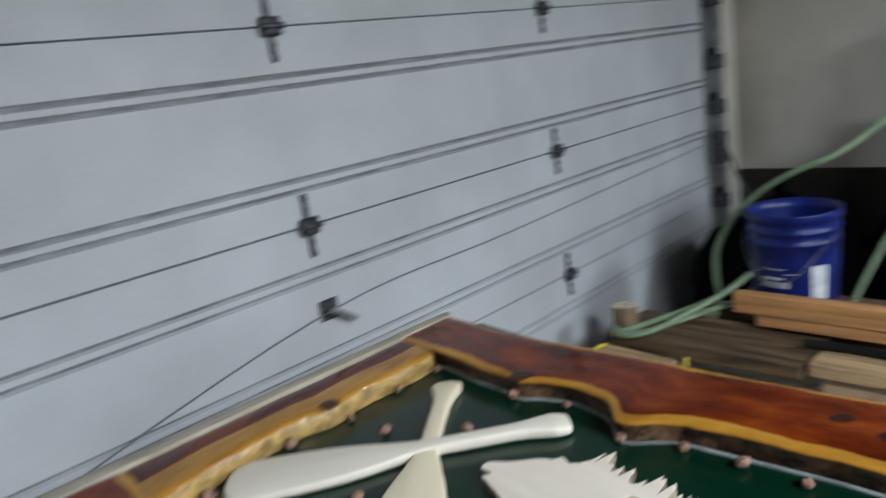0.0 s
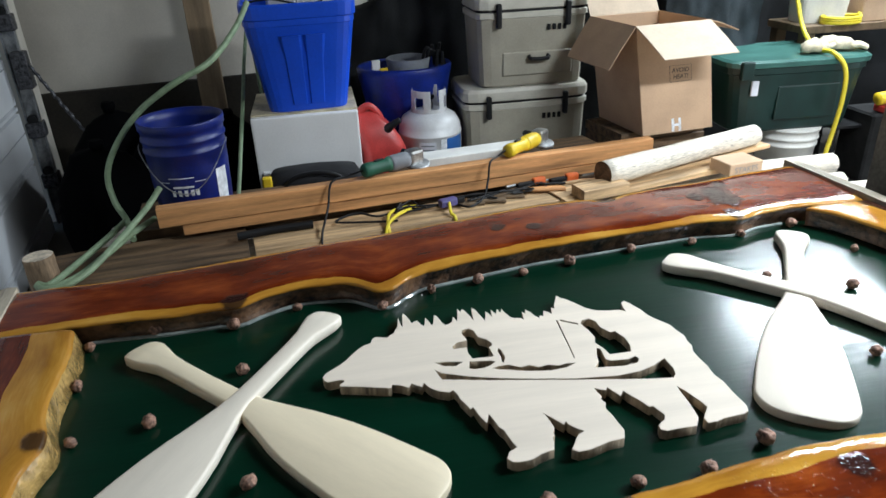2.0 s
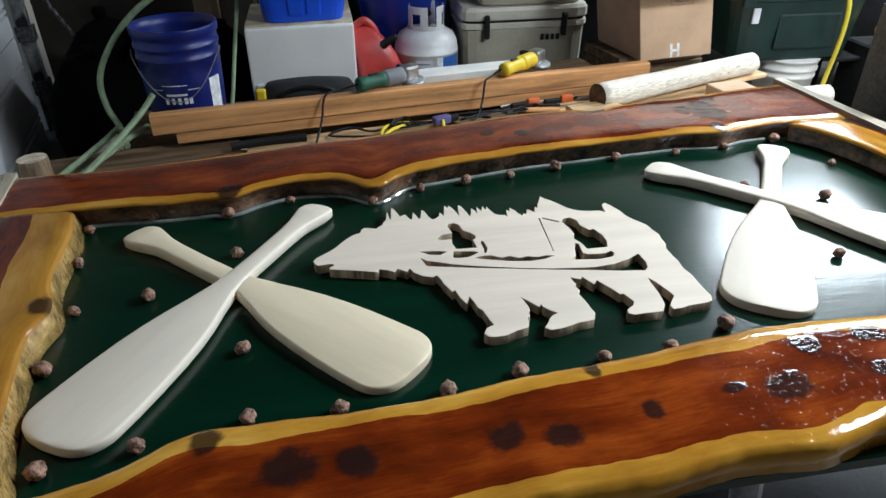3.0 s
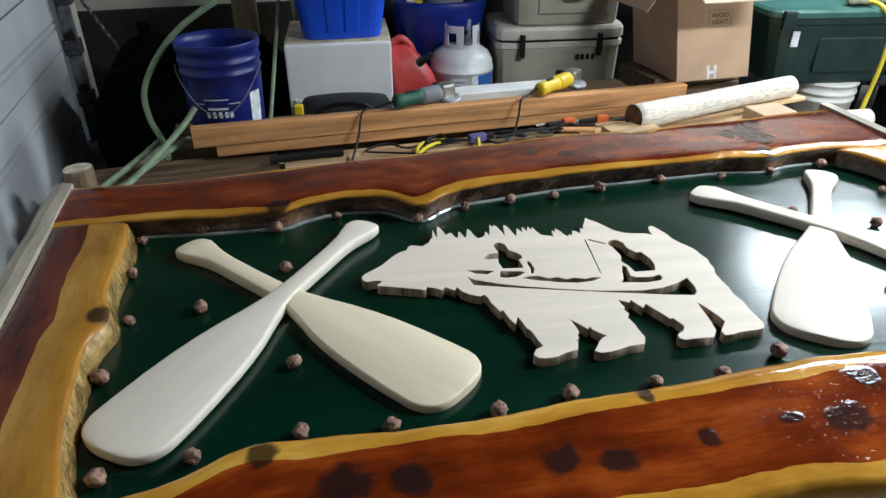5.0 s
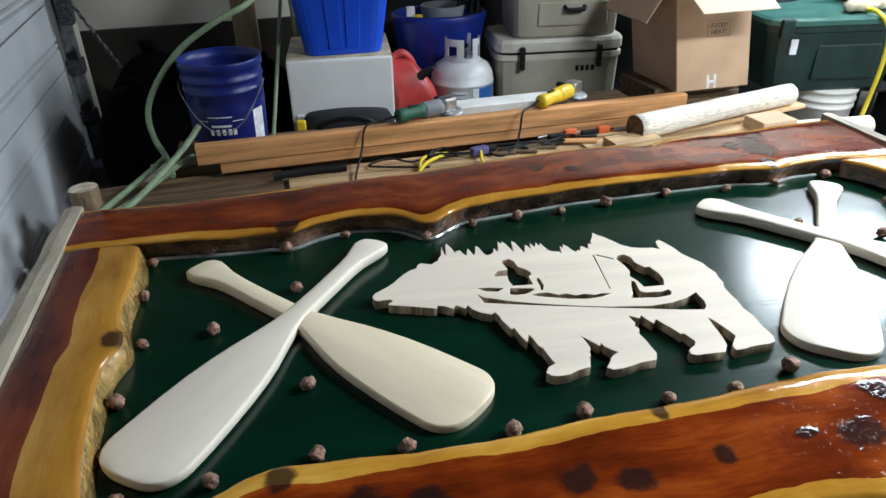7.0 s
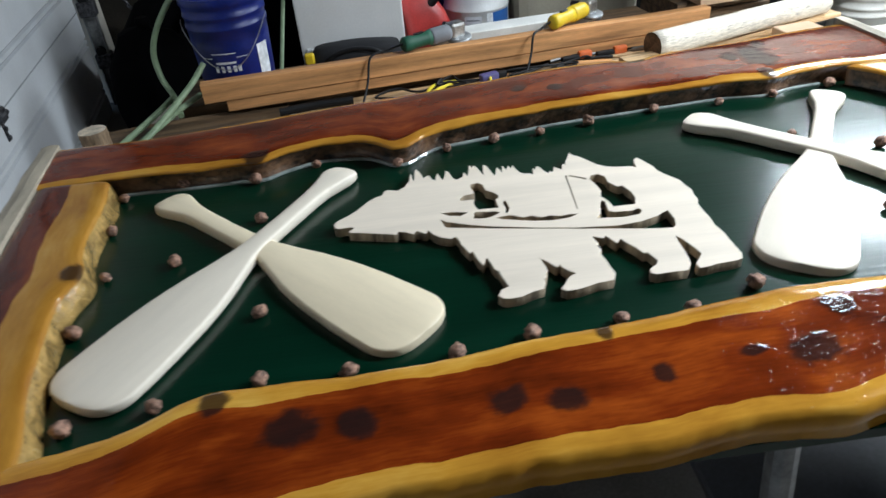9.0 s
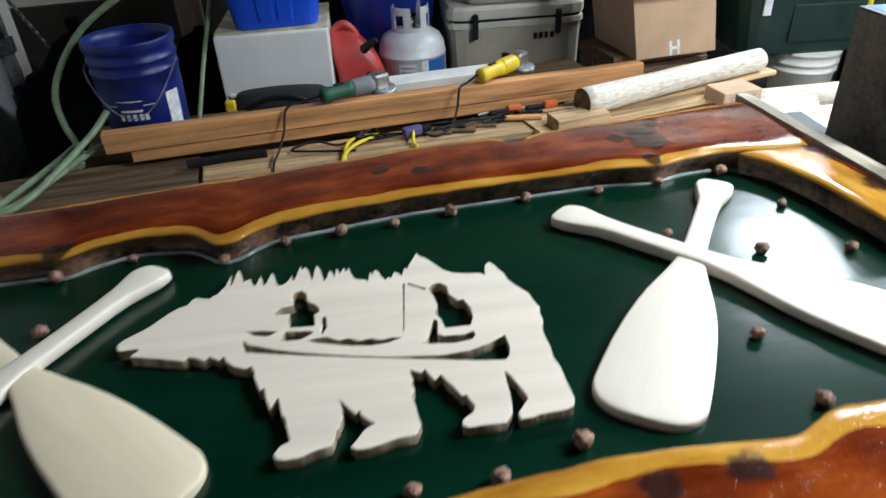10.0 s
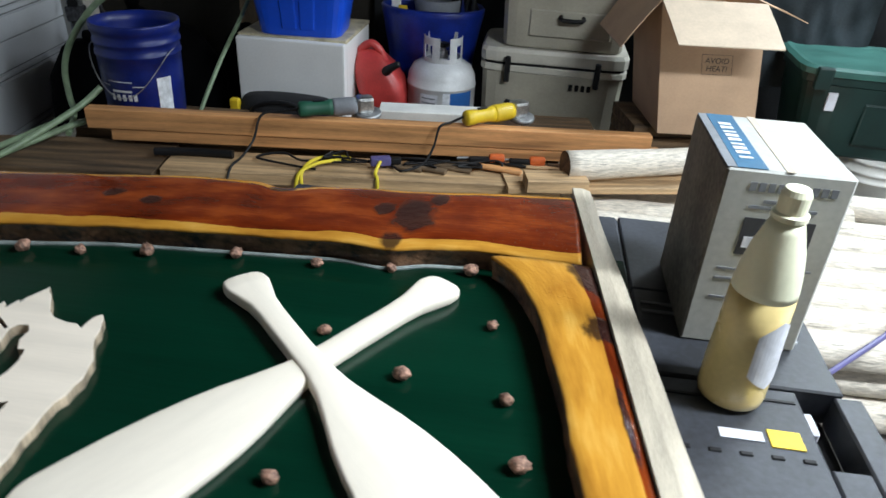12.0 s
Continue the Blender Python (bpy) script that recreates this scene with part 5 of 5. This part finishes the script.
for k in range(6):
    a = 1.1 * k
    part("cable", tube([(0.13 + 0.05 * math.cos(a), 0.02 * k - 0.06, 0.62), (0.15 + 0.04 * math.cos(a), -0.04, 0.72 + 0.01 * k), (0.18 + 0.03 * math.sin(a), 0.0, 0.66)], 0.008, 6), M_black, tb)


# ---------- coolers ----------
def cooler(m, w, d, h, lid, label):
    c = thing("ice_cooler", m, label, "cooler", "stacked coolers")
    part("body", lathe([(0.93, 0), (0.95, 0.008), (1.0, h), (0.99, h + 0.004)], 56, w / 2, d / 2, 9), M_cooler, c)
    part("recess", box(-w * 0.28, w * 0.36, -d / 2 - 0.003, -d / 2 + 0.015, h * 0.16, h * 0.52, 0.006, 1), M_cooler, c)
    part("rim", lathe([(1.0, h + 0.004), (1.03, h + 0.008), (1.03, h + 0.03), (1.0, h + 0.034)], 56, w / 2, d / 2, 9), M_coolerlid, c)
    part("gasket", lathe([(0.99, h + 0.034), (0.99, h + 0.046)], 56, w / 2, d / 2, 9), M_black, c, "dark lid seam")
    part("lid", lathe([(1.02, h + 0.046), (1.035, h + 0.05), (1.035, h + 0.05 + lid * 0.7), (1.0, h + 0.05 + lid), (0.9, h + 0.052 + lid)], 56, w / 2, d / 2, 9), M_coolerlid, c)
    for x in (-0.32, 0.30):
        part("latch", box(x * w - 0.012, x * w + 0.012, -d / 2 - 0.03, -d / 2 - 0.004, h - 0.035, h + 0.075, 0.005, 1), M_black, c, "black rubber latch")
    for i in range(4):
        part("emblem", box(w * 0.12 + 0.026 * i, w * 0.12 + 0.026 * i + 0.016, -d / 2 - 0.0085, -d / 2 - 0.002, h - 0.055, h - 0.028, 0.002, 1), M_black, c)
    part("handle", tube([(-0.04 * w, -d / 2 - 0.005, h * 0.45), (-0.03 * w, -d / 2 - 0.03, h * 0.42), (0.12 * w, -d / 2 - 0.03, h * 0.42), (0.13 * w, -d / 2 - 0.005, h * 0.45)], 0.009, 8, 2), M_black, c)
    return c


cooler(pose(0.93, 2.50, 0), 0.62, 0.38, 0.46, 0.055, "tan rotomoulded cooler at the bottom of the stack")
cooler(pose(0.955, 2.49, 0.572), 0.54, 0.35, 0.31, 0.05, "tan rotomoulded cooler stacked on a larger one")
cooler(pose(0.98, 2.50, 0.99), 0.52, 0.33, 0.28, 0.05, "tan rotomoulded cooler at the top of the stack")

# ---------- open cardboard box ----------
cb = thing("cardboard_box", pose(1.325, 1.850, 0.411, 0, 0, 8), "open brown cardboard box with raised flaps", "cardboard box")
W, D, H, T = 0.365, 0.38, 0.475, 0.005
for a in ((0, W, 0, T), (0, W, D - T, D), (0, T, T, D - T), (W - T, W, T, D - T)):
    part("side", box(*a, 0, H, 0.001, 1), M_card, cb)
part("bottom", box(T, W - T, T, D - T, 0, 0.005), M_card, cb)


def flap(p, along, length, width, tilt):
    """A trapezoid flap hinged at p along an edge direction, its free side tilted by an angle up from outwards."""
    bm = bmesh.new()
    a = Vector(along)
    out = Vector((a.y, -a.x, 0))
    up = (out * math.cos(radians(tilt)) + Vector((0, 0, math.sin(radians(tilt))))) * width
    th = out.cross(a).normalized() * 0.004
    quad = [Vector(p), Vector(p) + a * length, Vector(p) + a * length * 0.985 + up, Vector(p) + a * length * 0.015 + up]
    mid = [(quad[0] + quad[3]) / 2 + th, (quad[1] + quad[2]) / 2 + th]
    lo = [bm.verts.new(v) for v in (quad[0], quad[1], mid[1], quad[2], quad[3], mid[0])]
    hi = [bm.verts.new(v.co + th) for v in lo]
    for s in ((0, 1, 2, 5), (5, 2, 3, 4)):
        bm.faces.new([lo[i] for i in s])
        bm.faces.new([hi[i] for i in s][::-1])
    for i in range(6):
        j = (i + 1) % 6
        bm.faces.new((lo[i], lo[j], hi[j], hi[i]))
    bmesh.ops.recalc_face_normals(bm, faces=list(bm.faces))
    return bm


# Front and back flaps have strong lamp light put into their colour.
part("flap", flap((0, 0.002, H), (1, 0, 0), W, 0.215, -30), M_cardpale, cb, "folded flap coloured paler for the light falling on it")
part("flap", flap((0.002, D, H), (0, -1, 0), D, 0.22, -50), M_card, cb)
part("flap", flap((W, D - 0.002, H), (-1, 0, 0), W, 0.20, 70), M_cardpale, cb)
part("flap", flap((W - 0.002, 0, H), (0, 1, 0), D, 0.16, -20), M_card, cb)
part("sticker", box(0.150, 0.260, -0.0008, 0, 0.230, 0.300), M_card, cb, "printed warning square")
for a in ((0.150, 0.260, 0.2295, 0.2307), (0.150, 0.260, 0.299, 0.3002), (0.150, 0.1512, 0.230, 0.300), (0.2588, 0.260, 0.230, 0.300)):
    part("print", box(a[0], a[1], -0.0014, -0.0006, a[2], a[3]), M_ink, cb)
for a in ((0.150, 0.163, 0.004, 0.065), (0.186, 0.199, 0.004, 0.065), (0.163, 0.186, 0.028, 0.04)):
    part("tape", box(a[0], a[1], -0.001, 0.0, a[2], a[3]), M_whiteprint, cb)
# the worn box has slumped sideways
LEAN = -0.17
slump = Matrix(((1, 0, LEAN, 0), (0, 1, 0, 0), (0, 0, 1, 0), (0, 0, 0, 1)))
for c in cb.children:
    c.data.transform(slump)
lettering("lettering", "AVOID", 0.028, M_ink, cb, pose(0.205 + LEAN * 0.278, -0.0012, 0.278, 90))
lettering("lettering", "HEAT!", 0.028, M_ink, cb, pose(0.205 + LEAN * 0.250, -0.0012, 0.250, 90))

# ---------- green tote on a bucket and stand ----------
gt = thing("green_tote", pose(2.25, 2.29, 0.298, 0, 0, -3), "dark green plastic tote, its lid coloured paler for sheen", "storage tote")
part("shell", lathe([(0.84, 0), (0.87, 0.010), (0.97, 0.285), (1.0, 0.290), (1.0, 0.318)], 64, 0.36, 0.23, 6), M_dgreen, gt)
part("lid", lathe([(1.0, 0.319), (1.04, 0.322), (1.045, 0.345), (1.0, 0.356), (0.93, 0.350)], 64, 0.36, 0.23, 6), M_lgreen, gt, "green lid coloured paler for the sheen on it")
part("clasp", box(-0.33, -0.27, -0.246, -0.215, 0.27, 0.356, 0.008, 2), M_dgreen, gt)
part("sticker", box(-0.262, -0.228, -0.2275, -0.217, 0.19, 0.26), M_label, gt, "small white sticker")
part("panel", box(-0.12, 0.20, -0.222, -0.20, 0.06, 0.23, 0.01, 2), M_dgreen, gt)
wb = thing("white_bucket", pose(2.30, 2.20, 0), "white plastic bucket under the green tote", "bucket")
part("shell", lathe([(0.125, 0), (0.13, 0.006), (0.143, 0.20), (0.150, 0.203), (0.150, 0.212), (0.145, 0.214), (0.146, 0.235), (0.153, 0.238), (0.153, 0.248), (0.147, 0.25), (0.149, 0.28), (0.155, 0.283), (0.155, 0.297), (0.1, 0.298)], 40), M_whiteplastic, wb, smooth=True)
st = thing("steel_stand", pose(2.56, 2.25, 0), "black steel stand beside the bucket", "stand")
for x in (-0.06, 0.10):
    for y in (-0.15, 0.15):
        part("leg", tube([(x, y, 0), (x, y, 0.28)], 0.012, 8, 1), M_black, st)
part("top", box(-0.09, 0.13, -0.18, 0.18, 0.278, 0.297, 0.004, 1), M_black, st)
for i, (x, y, rz) in enumerate(((2.36, 2.19, 20), (2.50, 2.22, -30))):
    g = lathe([(0.02, 0), (0.055, 0.006), (0.06, 0.03), (0.045, 0.052), (0.01, 0.06)], 24, 1.5, 0.8)
    for v in g.verts:
        v.co += Vector((0, 0, 1)) * 0.018 * noise.noise(v.co * 25 + Vector((i * 5, 0, 0))) + v.co.normalized() * 0.014 * noise.noise(v.co * 40)
        v.co.z = max(v.co.z, 0)
    gl = thing("work_glove", pose(x, y, 0.6535, 0, 0, rz), "crumpled cream leather work glove on the lid", "glove", "gloves on the tote")
    part("palm", g, M_glove, gl, smooth=True)
    for k in range(3):
        part("finger", tube([(0.07, -0.03 + 0.028 * k, 0.02), (0.105, -0.034 + 0.03 * k, 0.026), (0.135, -0.03 + 0.026 * k, 0.014)], 0.013, 8), M_glove, gl, smooth=True)
solo("yellow_hose", tube([(2.42, 2.52, 0.98), (2.42, 2.40, 0.76), (2.38, 2.22, 0.672), (2.375, 2.07, 0.668), (2.40, 2.0, 0.60), (2.405, 1.985, 0.45), (2.37, 1.97, 0.25), (2.31, 1.93, 0.08), (2.24, 1.89, 0.014), (2.1, 1.87, 0.014)], 0.011, 10), M_cordy, "yellow air hose draped over the green tote", "hose")
solo("blue_hose", tube([(2.74, 2.12, 0.40), (2.76, 2.10, 0.25), (2.74, 2.08, 0.08), (2.70, 2.02, 0.01), (2.4, 1.75, 0.01), (1.9, 0.95, 0.32), (1.55, 0.62, 0.3)], 0.007, 8), M_purple, "dark blue air hose trailing to the floor", "hose")

# ---------- dark clutter behind ----------
wbch = thing("back_workbench", pose(2.45, 2.40, 0), "dark wooden workbench loaded with odds and ends", "workbench")
part("top", box(0, 1.3, 0, 0.33, 0.70, 0.74, 0.004, 1), M_post, wbch)
for x in (0.02, 1.22):
    for y in (0.02, 0.26):
        part("leg", box(x, x + 0.06, y, y + 0.06, 0, 0.70, 0.003, 1), M_post, wbch)
bin_ = thing("white_bin", pose(2.62, 2.56, 0.74, 0, 0, -6), "white plastic bin with a red stripe on the workbench", "bin")
part("body", lathe([(0.86, 0), (0.88, 0.006), (1.0, 0.25), (1.03, 0.252), (1.03, 0.268), (0.98, 0.27), (0.84, 0.012), (0.1, 0.010)], 48, 0.14, 0.10, 6), M_whiteplastic, bin_)
part("stripe", box(-0.10, 0.12, -0.106, -0.098, 0.15, 0.168, 0.003, 1), M_red, bin_, "red stripe")
ring = [(0.10 * math.cos(a), 0.07 * math.sin(a), 0.012 + 0.012 * (k // 12)) for k, a in enumerate([2 * math.pi * k / 12 for k in range(37)])]
solo("yellow_cord_coil", tube(ring, 0.009, 8, 3), M_cordy, "coil of yellow cord on the workbench", "cord coil", pose(2.66, 2.42, 0.74))
for x, y, w, d, hh, mm, lab in ((2.88, 2.50, 0.20, 0.16, 0.12, M_card, "small brown cardboard carton on the workbench"), (3.12, 2.52, 0.18, 0.15, 0.10, M_carton, "small white carton on the workbench"), (3.36, 2.50, 0.22, 0.18, 0.22, M_grime, "dark tool case on the workbench")):
    c = thing("bench_carton", pose(x, y, 0.74), lab, "carton", "cartons on the workbench")
    part("body", box(-w / 2, w / 2, -d / 2, d / 2, 0, hh, 0.006, 1), mm, c)
    part("lid", box(-w / 2 - 0.003, w / 2 + 0.003, -d / 2 - 0.003, d / 2 + 0.003, hh, hh + 0.012, 0.003, 1), mm, c)
solo("steel_pipe", tube([(3.0, 2.33, 0.0), (3.16, 2.42, 1.35)], 0.014, 10, 1), M_steel, "bare steel pipe leaning on the workbench", "pipe")
ds = thing("drill_set", pose(2.72, 2.10, 0.0), "yellow and red power tool on a dark stool", "power tool")
part("case", box(-0.10, 0.16, -0.10, 0.12, 0, 0.36, 0.01, 1), M_grime, ds)
part("body", tube([(-0.07, -0.06, 0.43), (0.0, -0.06, 0.435), (0.07, -0.05, 0.43)], 0.032, 12), M_yellow, ds, smooth=True)
part("battery", box(-0.05, 0.06, -0.10, -0.02, 0.362, 0.395, 0.008, 2), M_red, ds)
part("tool_box", box(0.20, 0.6, -0.05, 0.15, 0, 0.5, 0.01, 1), M_grime, ds)


def lim(x):
    """The back wall's y at x."""
    return 2.846 + (x + 1.48) * 0.1352


def drape(name, x0, x1, y, z0, ztab, label, category, material, depth=0.12, seed=0):
    """A thick hanging cloth whose top edge follows a table and whose face is folded."""
    bm = bmesh.new()
    nx, nz = 110, 24
    grid = []
    for i in range(nx + 1):
        x = x0 + (x1 - x0) * i / nx
        zt = lerp(ztab, x) + 0.03 * noise.noise(Vector((x * 6, seed, 0))) + 0.02 * noise.noise(Vector((x * 19, seed, 2)))
        col = []
        for k in range(nz + 1):
            f = k / nz
            z = z0 + (zt - z0) * f
            yy = y - depth * (1 - f) * 0.5 + 0.05 * noise.noise(Vector((x * 5, z * 2, seed))) + 0.02 * noise.noise(Vector((x * 17, z * 7, seed)))
            col.append(bm.verts.new((x, min(yy, lim(x) - 0.03), z)))
        col.append(bm.verts.new((x, lim(x) - 0.012, zt + 0.01)))
        grid.append(col)
    for a, b in zip(grid, grid[1:]):
        for k in range(nz + 1):
            f = bm.faces.new((a[k], b[k], b[k + 1], a[k + 1]))
            f.smooth = True
    return solo(name, bm, material, label, category)


# Sheet added so the back wall and its reflection stay dark.
drape("dark_tarp", 0.0, 4.5, 2.95, 0.0, [(0.0, 0.86), (0.2, 0.90), (0.33, 0.99), (0.48, 1.05), (1.0, 1.22), (1.5, 1.45), (2.0, 1.7), (4.5, 2.0)], "near-black sheet added to keep the wall behind stored things dark", "tarpaulin", M_backing, 0.03, 3)
drape("dark_coat", 1.72, 2.25, 2.52, 0.45, [(1.72, 1.40), (2.05, 1.32), (2.25, 1.10)], "dark blue-black cloth hanging behind the box", "cloth", M_coat, 0.05, 8)


def bag(name, x, y, r, h, seed, label):
    bm = lathe([(r * 0.8, 0), (r, 0.03), (r * 1.02, h * 0.35), (r * 0.9, h * 0.65), (r * 0.55, h * 0.88), (r * 0.12, h * 0.97), (r * 0.1, h)], 36)
    for v in bm.verts:
        v.co += v.co.normalized() * 0.05 * noise.noise(v.co * 6 + Vector((seed, 0, 0))) + v.co.normalized() * 0.018 * noise.noise(v.co * 22)
        v.co.z = max(0, v.co.z)
    ob = thing(name, pose(x, y, 0), label, "bag", "black bags by the door")
    part("bag", bm, M_bag, ob, smooth=True)
    part("tied_neck", lathe([(r * 0.12, h - 0.04), (r * 0.16, h - 0.01), (r * 0.13, h + 0.008), (r * 0.02, h + 0.004)], 14), M_bag, ob, smooth=True)
    return ob


bag("rubbish_bag", -0.98, 1.98, 0.19, 0.56, 1, "full black plastic rubbish bag by the door")
bag("rubbish_bag", -0.74, 2.22, 0.21, 0.60, 2, "full black plastic rubbish bag by the door")
bag("rubbish_bag", -1.02, 2.40, 0.20, 0.62, 3, "full black plastic rubbish bag by the door")
bag("rubbish_bag", -0.52, 2.50, 0.17, 0.52, 4, "full black plastic rubbish bag by the door")
lp = board("leaning_plank", 0, 0, 0, 1.27, 0.125, 0.035, 0, M_upright, "brown plank leaning upright against the wall", "plank", "")
lp.matrix_basis = Matrix.Translation((-0.56, 2.86, 0)) @ Matrix(((0.02, -1, 0, 0), (0.05, 0, -1, 0), (1, 0.02, 0, 0), (0, 0, 0, 1)))
# Stands in for the shade on the lower wall; no real board.
solo("trim_board", box(0.02, 1.6, 1.605, 1.635, 0, 0.60, 0.004, 1), M_walldark, "dark strip standing in for shade along the wall base", "baseboard", ROOM, kind="structure")
ch = thing("lift_chain", ROOM @ pose(0.10, 1.25, 0), "dark door lift chain and cable by the track", "chain")
for k in range(9):
    part("link", tube([(0.02 * k, -0.012 * k, 0.80 - 0.035 * k), (0.02 * k + 0.012, -0.012 * k - 0.01, 0.79 - 0.035 * k), (0.02 * k + 0.02, -0.012 * k - 0.01, 0.762 - 0.035 * k)], 0.008, 6, 3), M_hinge, ch)
part("plate", box(-0.06, 0.0, -0.02, 0.05, 0.70, 0.86, 0.004, 1), M_hinge, ch)

# ---------- shop light ----------
for x, y, z, hw, hd in ((3.0, 2.35, 2.53, 0.72, 0.29), (2.2, -0.10, 2.21, 0.62, 0.12)):
    sl = thing("shop_light", pose(x, y, z), "white shop light hung under the garage ceiling", "ceiling light", "shop lights")
    part("housing", box(-hw, hw, -hd, hd, 0.005, 0.07, 0.006, 1), M_white, sl)
    if z < 2.5:
        for rx in (-0.5, 0.5):
            part("hanger", tube([(rx, 0, 0.065), (rx, 0, TOP - z + 0.002)], 0.004, 6, 1), M_steel, sl)
